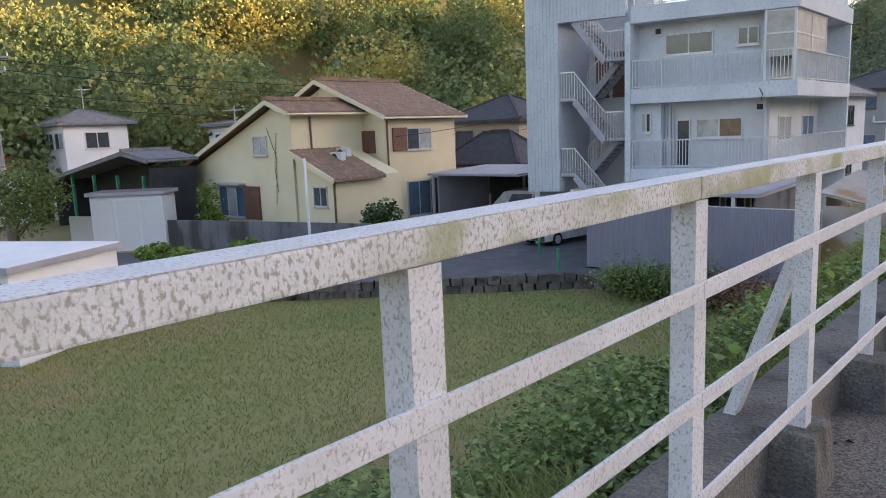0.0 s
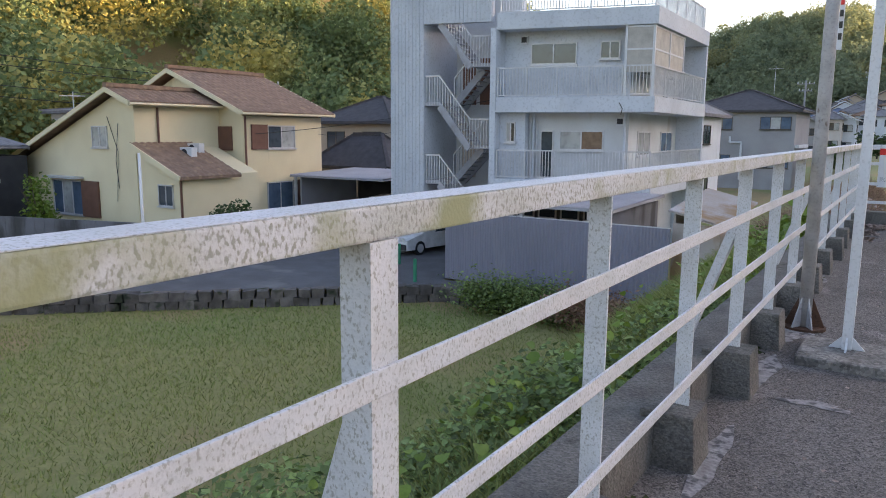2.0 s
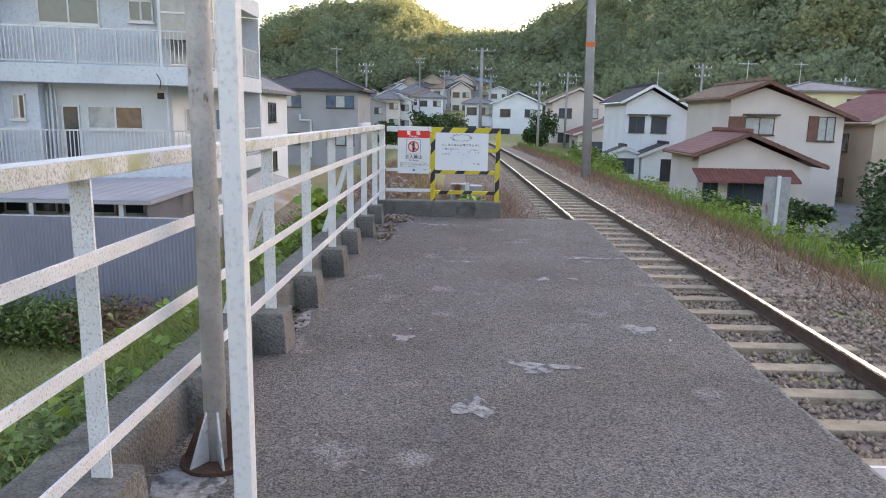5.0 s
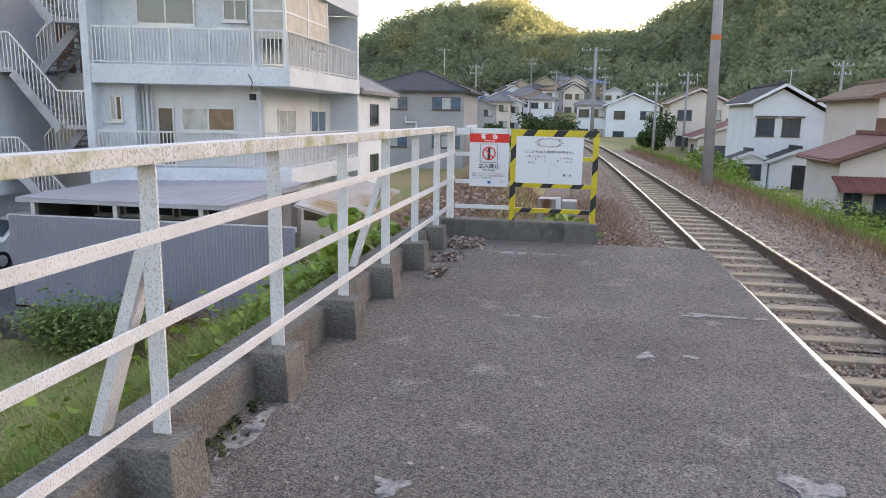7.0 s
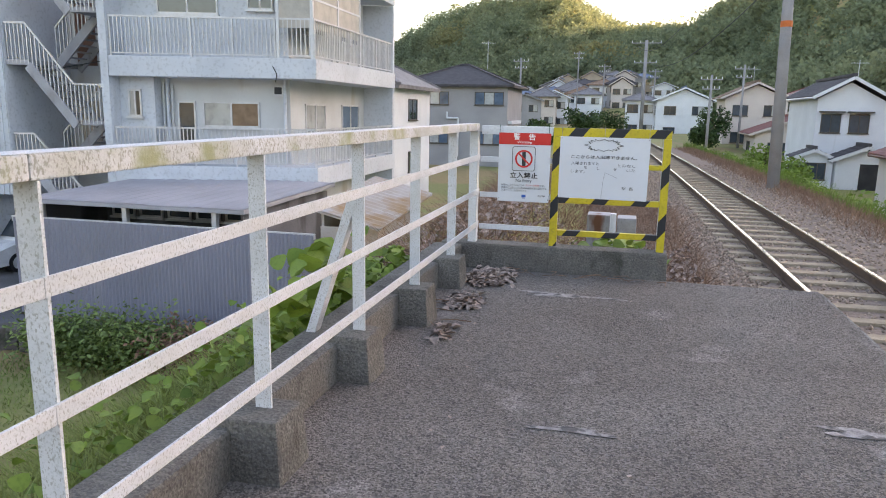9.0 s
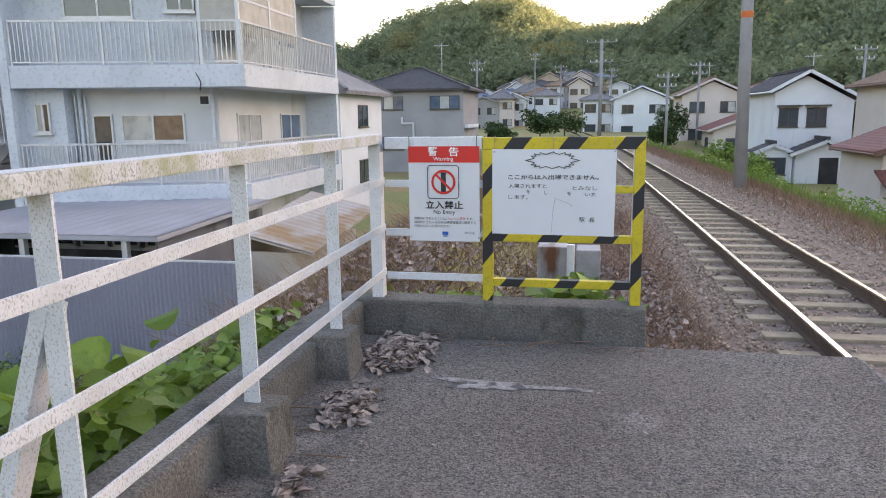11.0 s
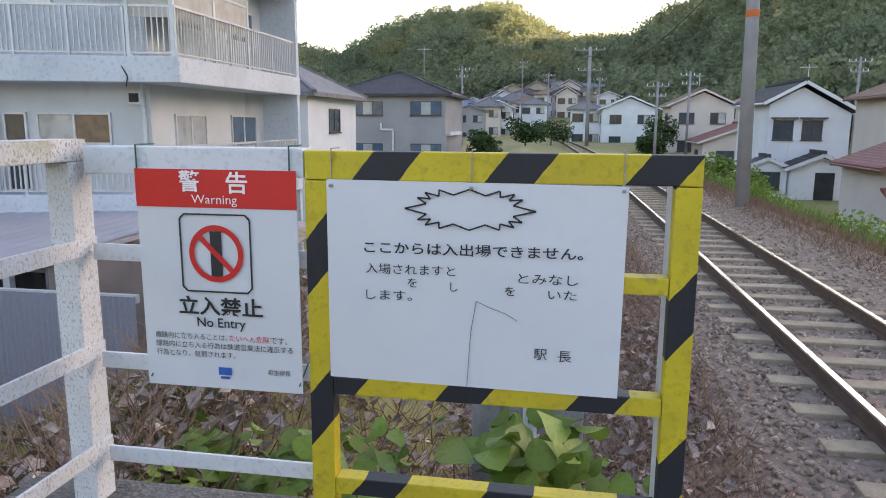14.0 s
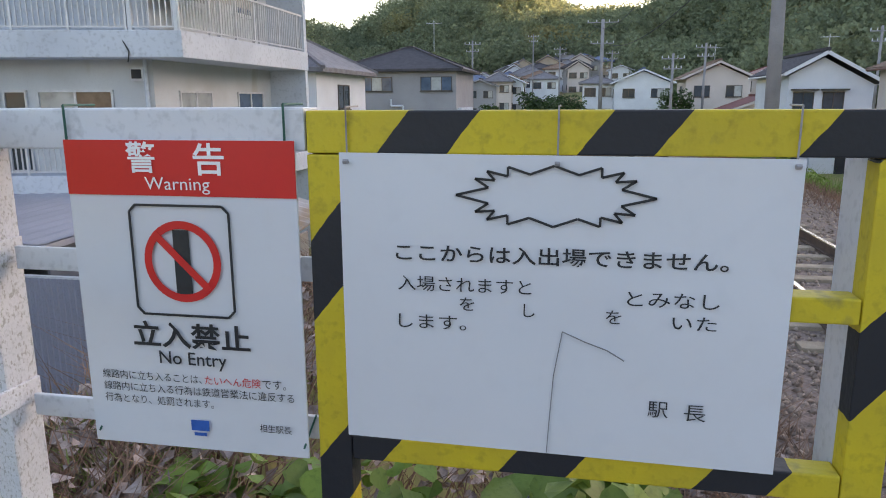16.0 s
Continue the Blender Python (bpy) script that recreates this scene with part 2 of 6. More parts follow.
# paler, greyer leaves: the distance haze is put into their colour
FORESTF = mat("hazed_forest_leaf", (0.25, 0.285, 0.165), (0.18, 0.225, 0.14), 0.05, 0.85, bump=0, fine=0.2, stain=(0.28, 0.26, 0.12), stain_scale=0.02, rand=0.16, trans=0.4)
BARK = mat("bark", (0.13, 0.10, 0.08), (0.08, 0.06, 0.05), 5, 0.95, bump=0.5)
GROUND = mat("soil_and_grass", (0.27, 0.245, 0.10), (0.19, 0.21, 0.075), 0.16, 0.95, bump=0.4, fine=14, stain=(0.30, 0.22, 0.11), stain_scale=0.14, stain_at=0.50, grime=0.85, speck=9, speck_amt=0.07)
CARB = mat("silver_car_paint", (0.50, 0.51, 0.53), None, 3, 0.3, 0.3, bump=0)
CARBLUE = mat("blue_car_paint", (0.03, 0.04, 0.18), None, 3, 0.3, 0.1, bump=0)
CARW = mat("white_car_paint", (0.75, 0.76, 0.78), None, 3, 0.3, 0.0, bump=0)
RUBBER = mat("tyre_rubber", (0.02, 0.02, 0.022), None, 5, 0.8)
LAMPW = mat("lamp_glass", (0.7, 0.7, 0.68), None, 5, 0.2, bump=0)


# ---- mesh helpers ----
class G:
    """Collects vertices and faces of one mesh."""
    def __init__(self):
        self.v, self.f = [], []

    def poly(self, *pts):
        n = len(self.v)
        self.v += [tuple(p) for p in pts]
        self.f.append(tuple(range(n, n + len(pts))))
        return self

    def hexa(self, p):
        n = len(self.v)
        self.v += [tuple(q) for q in p]
        self.f += [tuple(n + i for i in q) for q in ((0, 3, 2, 1), (4, 5, 6, 7), (0, 1, 5, 4), (1, 2, 6, 5), (2, 3, 7, 6), (3, 0, 4, 7))]
        return self

    def box(self, x0, x1, y0, y1, z0, z1):
        return self.hexa([(x0, y0, z0), (x1, y0, z0), (x1, y1, z0), (x0, y1, z0), (x0, y0, z1), (x1, y0, z1), (x1, y1, z1), (x0, y1, z1)])

    def beam(self, a, b, w, h, up=(0, 0, 1)):
        """A bar from a to b; w across, h along up."""
        a, b = Vector(a), Vector(b)
        d = (b - a).normalized()
        s = d.cross(Vector(up))
        s = s.normalized() if s.length > 1e-4 else Vector((1, 0, 0))
        u = s.cross(d).normalized()
        c = [(-w / 2, -h / 2), (w / 2, -h / 2), (w / 2, h / 2), (-w / 2, h / 2)]
        return self.hexa([a + s * i + u * j for i, j in c] + [b + s * i + u * j for i, j in c])

    def tube(self, a, b, r0, r1=None, n=10, cap=True):
        a, b = Vector(a), Vector(b)
        r1 = r0 if r1 is None else r1
        d = (b - a).normalized()
        s = d.orthogonal().normalized()
        u = d.cross(s)
        k = len(self.v)
        for c, r in ((a, r0), (b, r1)):
            self.v += [tuple(c + (s * math.cos(6.28319 * i / n) + u * math.sin(6.28319 * i / n)) * r) for i in range(n)]
        self.f += [(k + i, k + (i + 1) % n, k + n + (i + 1) % n, k + n + i) for i in range(n)]
        if cap:
            self.f += [tuple(k + n - 1 - i for i in range(n)), tuple(k + n + i for i in range(n))]
        return self

    def mesh(self, name, material, bevel=0.0, smooth=False):
        me = bpy.data.meshes.new(name)
        me.from_pydata(self.v, [], self.f)
        me.materials.append(material)
        if bevel:
            bm = bmesh.new()
            bm.from_mesh(me)
            bmesh.ops.recalc_face_normals(bm, faces=bm.faces)
            bmesh.ops.bevel(bm, geom=bm.edges[:], offset=bevel, segments=2, affect="EDGES", profile=0.6)
            bm.to_mesh(me)
            bm.free()
        if smooth:
            me.shade_smooth()
        me.update()
        return me


def part(name, g, material, parent, label="", bevel=0.0, smooth=False):
    ob = new(name, g.mesh(name, material, bevel, smooth))
    ob.parent = parent
    if label:
        ob["label"] = label
    return ob


def thing(name, label, category, group="", at=(0, 0, 0), rz=0.0):
    ob = new(name)
    ob.matrix_world = pose(*at, 0, 0, rz)
    ob.empty_display_size = 0.2
    return tagged(ob, label, category, group)


def single(name, g, material, label, category, group="", kind="", bevel=0.0, smooth=False):
    return tagged(new(name, g.mesh(name, material, bevel, smooth)), label, category, group, kind)


def arrays(name, verts, faces, material, smooth=False):
    """A mesh object from numpy arrays: all faces with the same corner count."""
    me = bpy.data.meshes.new(name)
    n, k = faces.shape
    me.vertices.add(len(verts)); me.vertices.foreach_set("co", verts.astype(np.float32).ravel())
    me.loops.add(n * k); me.loops.foreach_set("vertex_index", faces.astype(np.int32).ravel())
    me.polygons.add(n); me.polygons.foreach_set("loop_start", np.arange(0, n * k, k, dtype=np.int32))
    me.update(calc_edges=True)
    me.materials.append(material)
    if smooth:
        me.shade_smooth()
    return new(name, me)


rng = np.random.default_rng(7)


def leaves(name, centres, size, material, tilt=0.9, long=1.3, fold=0.25):
    """One folded four-corner leaf of two faces at each centre, in random directions."""
    n = len(centres)
    a = rng.uniform(0, 2 * np.pi, n)
    t = rng.uniform(-tilt, tilt, (n, 2))
    up = np.stack([t[:, 0], t[:, 1], np.ones(n)], 1)
    up /= np.linalg.norm(up, axis=1)[:, None]
    d = np.stack([np.cos(a), np.sin(a), np.zeros(n)], 1)
    d -= up * (d * up).sum(1)[:, None]
    d /= np.linalg.norm(d, axis=1)[:, None]
    s = np.cross(up, d)
    sz = (size * rng.uniform(0.55, 1.3, n))[:, None]
    v = np.stack([centres - d * sz * long / 2, centres + s * sz / 2 + up * sz * fold, centres + d * sz * long / 2, centres - s * sz / 2 + up * sz * fold], 1).reshape(-1, 3)
    i = np.arange(n)[:, None] * 4
    return arrays(name, v, np.concatenate([i + [0, 1, 2], i + [0, 2, 3]], 0), material)


def broad_leaves(name, centres, size, material, tilt=0.6):
    """Broad, pointed, slightly cupped leaves of ten corners each."""
    n, m = len(centres), 10
    a = np.linspace(0, 2 * np.pi, m, endpoint=False)
    r = 0.5 * (1 - 0.22 * np.cos(a) ** 2 + 0.28 * np.cos(a / 2) ** 12)
    shape = np.stack([r * np.cos(a), r * np.sin(a), 0.9 * (r * np.sin(a)) ** 2 - 0.35 * (r * np.cos(a)) ** 2], 1)
    out = []
    for c in centres:
        t = pose(0, 0, 0, math.degrees(rng.uniform(-tilt, tilt)), math.degrees(rng.uniform(-tilt, tilt)), rng.uniform(0, 360))
        t = np.array(t)[:3, :3]
        out.append(np.asarray(c) + (shape * size * rng.uniform(0.6, 1.25)) @ t.T)
    v = np.concatenate(out)
    return arrays(name, v, np.arange(n)[:, None] * m + np.arange(m)[None], material)


def blades(name, roots, height, width, material, lean=0.5):
    """A three-corner grass blade at each root."""
    n = len(roots)
    a = rng.uniform(0, 2 * np.pi, n)
    w = np.stack([np.cos(a), np.sin(a), np.zeros(n)], 1) * width / 2
    h = height * rng.uniform(0.5, 1.3, n)
    tip = roots + np.stack([rng.normal(0, lean, n) * h, rng.normal(0, lean, n) * h, h], 1)
    v = np.stack([roots - w, roots + w, tip], 1).reshape(-1, 3)
    return arrays(name, v, (np.arange(n)[:, None] * 3 + [0, 1, 2]), material)


# ---- ground ----
FIELD, ROAD, EAST, BED = -4.1, -3.62, -3.6, -1.02
AZ = [-180, -120, -95, -60, -40, -31, -24, -19, -17.5, -14, -9.6, -5, -0.5, 1.3, 5, 8, 15, 25, 60, 95, 140, 180]
EL = [6, 9, 15, 16, 14, 8.0, 4.8, 3.7, 3.5, 5.7, 6.7, 7.3, 4.5, 4.3, 4.9, 6.4, 9.2, 10.8, 11.2, 10.5, 8, 6]
RF = [90, 80, 62, 60, 64, 85, 140, 180, 200, 210, 215, 215, 215, 210, 180, 150, 110, 95, 95, 100, 100, 90]
RR = [200, 180, 150, 150, 160, 220, 330, 400, 420, 400, 380, 380, 420, 420, 330, 290, 240, 215, 210, 210, 210, 200]


def smooth01(t):
    t = np.clip(t, 0, 1)
    return t * t * (3 - 2 * t)


def track_x(y):
    """The track's centre line: a slow curve to the left."""
    d = np.maximum(np.asarray(y, float) - 12, -40)
    return 3.42 - 0.012 * d - 0.00035 * d * np.abs(d)


def height(x, y):
    x, y = np.asarray(x, float), np.asarray(y, float)
    az, r = np.degrees(np.arctan2(x, y - 8)), np.hypot(x, y - 8)
    el, rf, rr = np.interp(az, AZ, EL), np.interp(az, AZ, RF), np.interp(az, AZ, RR)
    top = np.tan(np.radians(el)) * rr + 1.3
    u = x - track_x(y) + 3.42                       # across the line
    west = np.interp(u, [-200, -1.0, 0, 2], [0, 0, 1, 1])
    line = np.minimum(0.9 * x + 31.65, 20.7) - y    # field on the near side of the road wall
    low = np.where(line > -1.6, FIELD, ROAD)
    low = np.where(y > 40, ROAD, low)
    w = smooth01((u + 7.2) / 6.2)
    base = low + (-0.16 - low) * w
    base = np.where(u > -0.9, -0.16 + (BED + 0.16) * smooth01((u + 0.9) / 1.0), base)
    e = smooth01((u - 6.0) / 4.5)
    base = np.where(u > 5.2, BED + (EAST - BED) * e, base)
    far = smooth01((y - 45) / 60)
    base = base * (1 - far) + far * (-1.2 + np.maximum(r - 118, 0) * np.interp(az, [-14, -9, -5, 0, 2, 5], [0, 0.03, 0.07, 0.10, 0.09, 0.03]))
    h = smooth01((r - rf) / (rr - rf)) ** 0.85
    n = (np.sin(x * 0.11 + 1.3) * np.cos(y * 0.09) + np.sin(x * 0.043 + y * 0.051)) * 1.2
    back = 1 - 0.25 * np.clip((r - rr) / 300, 0, 1)
    return base + (top - base) * h * back + n * smooth01((r - rf) / 30) * 0.8


def ground():
    xs = np.concatenate([-np.geomspace(900, 62, 40), np.arange(-60, -8, 1.5), np.arange(-8, 9, 0.3), np.arange(9, 60, 1.5), np.geomspace(62, 900, 40)])
    ys = np.concatenate([-np.geomspace(700, 32, 26), np.arange(-30, 50, 0.6), np.arange(50, 120, 2.5), np.geomspace(122, 1200, 50)])
    X, Y = np.meshgrid(xs, ys)
    Z = height(X, Y)
    near = (np.abs(X) < 60) & (np.abs(Y) < 60)
    Z = Z + np.where(near, 0.03 * np.sin(X * 2.1) * np.cos(Y * 1.7), 0)
    v = np.stack([X, Y, Z], -1).reshape(-1, 3)
    nx = len(xs)
    i, j = np.meshgrid(np.arange(nx - 1), np.arange(len(ys) - 1))
    a = (j * nx + i).ravel()
    f = np.stack([a, a + 1, a + 1 + nx, a + nx], 1)
    tagged(arrays("ground", v, f, GROUND, True), "grassy field, railway embankment and wooded hillsides", "ground", kind="structure")


ground()

# ---- platform ----
PX0, PX1, PY0, PY1 = -0.78, 1.955, -9.0, 13.80
tagged(single("platform", G().box(PX0, PX1, PY0, PY1, -1.3, 0), ASPH, "worn dark asphalt station platform with pale patches", "platform", kind="structure"))
single("platform_edge", G().box(PX1 - 0.02, PX1 + 0.03, PY0, PY1 - 0.01, -1.3, -0.012), CONC, "concrete coping along the platform edge", "platform edge", kind="structure")
curb = single("curb", G().box(-1.02, -0.78, PY0, 13.86, -0.9, 0.19), CONC_DARK, "weathered mossy concrete kerb under the railing", "kerb", kind="structure", bevel=0.02)
single("end_curb", G().hexa([(-0.97, 13.865, -0.6), (0.89, 13.865, -0.6), (0.89, 14.11, -0.6), (-0.97, 14.11, -0.6), (-0.97, 13.885, 0.195), (0.87, 13.885, 0.195), (0.87, 14.09, 0.195), (-0.97, 14.09, 0.195)]), CONC_DARK, "weathered concrete kerb across the platform end", "kerb", kind="structure", bevel=0.02)

# ---- railing along the platform ----
FX, PITCH, FIRST = -0.706, 0.9585, 0.705


def fx(y):
    """The railing's line, a hair out of parallel with the platform."""
    return -0.706 - 0.0004 * y


fence = thing("railing", "white painted steel railing with grey lichen and peeling paint", "railing", at=(fx(7), 7, 0.17))


def local(ob, g, name, material, label="", bevel=0.0, smooth=False):
    """A part given in world coordinates under a thing that stands elsewhere."""
    o = part(name, g, material, ob, label, bevel, smooth)
    o.matrix_parent_inverse = ob.matrix_world.inverted()
    return o


def bar(a, b, o0, o1, z0, z1):
    """A straight bar along the railing between two places, o0..o1 across."""
    return G().hexa([(fx(a) + o0, a, z0), (fx(a) + o1, a, z0), (fx(b) + o1, b, z0), (fx(b) + o0, b, z0), (fx(a) + o0, a, z1), (fx(a) + o1, a, z1), (fx(b) + o1, b, z1), (fx(b) + o0, b, z1)])


for k in range(-9, 14):
    y = FIRST + PITCH * k + {-1: -0.06}.get(k, 0.0)
    x = fx(y)
    if k >= -3:
        if k < 3:      # angle with its flange towards the platform
            g = bar(y - 0.036, y - 0.028, -0.036, 0.018, 0.13, 1.124)
            g.hexa([(x + q[0], y + q[1], z) for z in (0.13, 1.124) for q in ((0.018, -0.036), (0.026, -0.036), (0.026, 0.032), (0.018, 0.032))])
        else:          # angle with its flange towards the field
            g = bar(y + 0.012, y + 0.021, -0.036, 0.026, 0.13, 1.124)
            g.hexa([(x + q[0], y + q[1], z) for z in (0.13, 1.124) for q in ((-0.036, 0.022), (-0.028, 0.022), (-0.028, 0.060), (-0.036, 0.060))])
        local(fence, g, "post", PAINT)
    s = 0.012 * math.sin(k * 2.7)
    single("concrete_block", G().hexa([(-0.84, y - 0.12, -0.02), (-0.60 + s, y - 0.12, -0.02), (-0.60 + s, y + 0.12, -0.02), (-0.84, y + 0.12, -0.02), (-0.84, y - 0.11, 0.224), (-0.62 + s, y - 0.105, 0.224 + s * 0.3), (-0.62 + s, y + 0.105, 0.224), (-0.84, y + 0.11, 0.224)]),
           CONC_DARK, "dark weathered concrete footing block under a railing post", "footing block", "railing footings", bevel=0.01)
    if k % 3 == 2 and k > -3:
        local(fence, G().beam((x - 0.035, y + 0.045, 0.86), (x - 0.27, y + 0.045, 0.16), 0.045, 0.07, (0, 1, 0)), "brace", PAINT, bevel=0.002)
for a, b_ in ((-2.2, 1.66), (1.66, 5.50), (5.50, 9.33), (9.33, 14.02)):
    r = local(fence, bar(a, b_ - 0.003, -0.062, 0.026, 1.125, 1.1795), "top_rail", PAINT_OLD, "top rail blotched with grey-green lichen", bevel=0.005)
    o = new("top_face", bar(a, b_ - 0.003, -0.060, 0.024, 1.1797, 1.181).mesh("top_face", PAINT))
    o.parent = r
    for z, h in ((0.903, 0.045), (0.620, 0.044), (0.344, 0.044)):
        local(fence, bar(a, b_ - 0.002, 0.027, 0.036, z - h / 2, z + h / 2), "rail", PAINT, bevel=0.002)
local(fence, bar(13.94, 14.02, -0.04, 0.03, 0.1, 1.124), "corner_post", PAINT, bevel=0.004)

# ---- closing barrier at the platform end ----
EY = 13.99
barrier = thing("end_railing", "white painted steel railing closing the platform end", "railing", at=(FX, EY, 0.17))
local(barrier, G().box(FX + 0.05, -0.072, EY - 0.03, EY + 0.04, 1.095, 1.165), "top_rail", PAINT_NEW, bevel=0.004)
for z in (0.89, 0.595, 0.325):
    local(barrier, G().box(FX + 0.04, -0.072, EY - 0.005, EY + 0.005, z - 0.022, z + 0.022), "rail", PAINT_NEW, bevel=0.002)
hz = thing("hazard_barrier", "steel barrier striped in yellow and black at the platform end", "barrier", at=(0.4, EY, 0.17))
for n, b in (("left_upright", (-0.07, -0.01, 0.17, 1.09)), ("right_upright", (0.785, 0.843, 0.10, 1.09)), ("top_bar", (-0.069, 0.842, 1.092, 1.16)),
             ("stub_bar", (0.67, 0.783, 0.845, 0.885)), ("middle_bar", (-0.008, 0.783, 0.555, 0.60)), ("bottom_bar", (-0.008, 0.783, 0.285, 0.33))):
    local(hz, G().box(b[0], b[1], EY - 0.03, EY + 0.02, b[2], b[3]), n, HAZ, bevel=0.003)

local(hz, G().box(0.786, 0.792, EY + 0.0205, EY + 0.11, 0.17, 1.09), "angle_flange", PAINT_NEW, "white painted flange of the angle post")

# ---- tracks ----
track = thing("railway_track", "single railway track with polished rails on weathered sleepers", "railway track", at=(3.4, 20, BED))
YS = np.arange(-24, 150, 3.0)
for side in (-0.566, 0.566):
    web, head = G(), G()
    for a, b in zip(YS[:-1], YS[1:]):
        xa, xb = float(track_x(a)) + side, float(track_x(b)) + side
        for w0, z0, z1 in ((0.065, -0.95, -0.935), (0.009, -0.935, -0.845), (0.032, -0.845, -0.815)):
            web.hexa([(xa - w0, a, z0), (xa + w0, a, z0), (xb + w0, b, z0), (xb - w0, b, z0), (xa - w0, a, z1), (xa + w0, a, z1), (xb + w0, b, z1), (xb - w0, b, z1)])
        head.hexa([(xa - .031, a, -0.815), (xa + .031, a, -0.815), (xb + .031, b, -0.815), (xb - .031, b, -0.815), (xa - .027, a, -0.80), (xa + .027, a, -0.80), (xb + .027, b, -0.80), (xb - .027, b, -0.80)])
    r = local(track, web, "rail", RAILSIDE, "rust-brown rail web and foot")
    h = new("rail_head", head.mesh("rail_head", RAILTOP))
    h.parent, h["label"] = r, "polished bright rail head"
sl = G().box(-1.0, 1.0, -0.1, 0.1, -0.12, 0.0).mesh("sleeper", SLEEPER, bevel=0.012)
for i in range(150):
    y = -14 + 0.64 * i
    o = new("sleeper", sl)
    o.matrix_world = pose(float(track_x(y)), y, -0.945, 0, 0, rng.normal(0.6, 0.5))
    o.parent = track
    o.matrix_parent_inverse = track.matrix_world.inverted()


# ---- buildings ----
def spot(face, u, out, z, base):
    """A point by a wall: u along it, out from it; face S looks to -y, N to +y, E to +x, W to -x; base is the wall's plane."""
    return {"S": (u, base - out, z), "N": (u, base + out, z), "E": (base + out, u, z), "W": (base - out, u, z)}[face]


def slab(g, face, base, u0, u1, z0, z1, o0, o1):
    a, b = spot(face, u0, o0, z0, base), spot(face, u1, o1, z1, base)
    return g.box(min(a[0], b[0]), max(a[0], b[0]), min(a[1], b[1]), max(a[1], b[1]), z0, z1)


def window(ob, face, base, u0, u1, z0, z1, frame_m=None, panes=2, glassm=None, shutter="", hood=False, alt=None):
    frame_m, glassm = frame_m or ALU, glassm or GLASS
    g, t = G(), 0.05
    for a in ((u0, u1, z0, z0 + t), (u0, u1, z1 - t, z1), (u0, u0 + t, z0, z1), (u1 - t, u1, z0, z1)):
        slab(g, face, base, *a, -0.02, 0.05)
    for i in range(1, panes):
        m = u0 + (u1 - u0) * i / panes
        slab(g, face, base, m - t / 2, m + t / 2, z0 + t, z1 - t, -0.02, 0.04)
    w = local(ob, g, "window", frame_m)
    for i in range(panes):
        a, b = u0 + (u1 - u0) * i / panes, u0 + (u1 - u0) * (i + 1) / panes
        o = new("pane", slab(G(), face, base, a + t / 2, b - t / 2, z0 + t, z1 - t, -0.02, 0.015).mesh("pane", (alt if alt and i % 2 else glassm)))
        o.parent = w
    o = new("sill", slab(G(), face, base, u0 - 0.05, u1 + 0.05, z0 - 0.06, z0 - 0.002, -0.02, 0.1).mesh("sill", frame_m))
    o.parent = w
    if shutter:
        a, b = (u0 - (u1 - u0) * 0.55, u0 - 0.02) if shutter == "l" else (u1 + 0.02, u1 + (u1 - u0) * 0.55)
        local(ob, slab(G(), face, base, a, b, z0 - 0.03, z1 + 0.03, -0.02, 0.09), "shutter_box", SHUT)
    if hood:
        local(ob, slab(G(), face, base, u0 - 0.15, u1 + 0.15, z1 + 0.1, z1 + 0.2, -0.02, 0.45), "hood", frame_m)
    return w


def roof_slope(g, p00, p01, p10, p11, ribs, amp=0.035, thick=0.12, courses=0):
    """A ribbed roof plane: p00-p01 along the eave, p10-p11 along the ridge."""
    p00, p01, p10, p11 = map(Vector, (p00, p01, p10, p11))
    n = (p01 - p00).cross(p10 - p00).normalized()
    if n.z < 0:
        n = -n
    m = ribs * 4
    rows = max(1, courses) + 1
    k = len(g.v)
    for r in range(rows):
        for e in ((0.0,) if r in (0, rows - 1) or not courses else (0.0, -0.04)):
            v = r / (rows - 1)
            for i in range(m + 1):
                u = i / m
                a = (p00.lerp(p01, u)).lerp(p10.lerp(p11, u), v)
                g.v.append(tuple(a + n * (amp * (0.5 + 0.5 * math.cos(6.28319 * u * ribs)) + e)))
    lines = (len(g.v) - k) // (m + 1)
    for r in range(lines - 1):
        for i in range(m):
            a = k + r * (m + 1) + i
            g.f.append((a, a + 1, a + m + 2, a + m + 1))
    d = Vector((0, 0, -thick))
    q = [p00 + d, p01 + d, p11 + d, p10 + d]
    g.hexa(q + [p00, p01, p11, p10])


def gable_roof(ob, axis, c, half0, half1, a, b, zr, pitch, m, trim, rib=0.3, courses=0, fascia=True, name="roof"):
    """Ridge along axis at cross place c and height zr; half0, half1: runs to the low and the high side; a..b along the ridge."""
    def P(cross, along, z):
        return (cross, along, z) if axis == "y" else (along, cross, z)
    ribs = max(2, int(abs(b - a) / rib))
    g = G()
    for h in (-half0, half1):
        z = zr - abs(h) * pitch
        roof_slope(g, P(c + h, a, z), P(c + h, b, z), P(c, a, zr), P(c, b, zr), ribs, courses=courses)
    r = local(ob, g, name, m)
    rg = G()
    rg.beam(P(c, a, zr + 0.09), P(c, b, zr + 0.09), 0.26, 0.18)
    o = new("ridge", rg.mesh("ridge", m))
    o.parent = r
    if fascia:
        for e in (a, b):
            f = G()
            for h in (-half0, half1):
                z = zr - abs(h) * pitch
                f.beam(P(c + h, e, z - 0.1), P(c, e, zr - 0.1), 0.07, 0.2)
            local(ob, f, "fascia", trim)
        for h in (-half0, half1):
            z = zr - abs(h) * pitch
            local(ob, G().tube(P(c + h, a, z - 0.1), P(c + h, b, z - 0.1), 0.06, n=6), "gutter", trim)
    return r


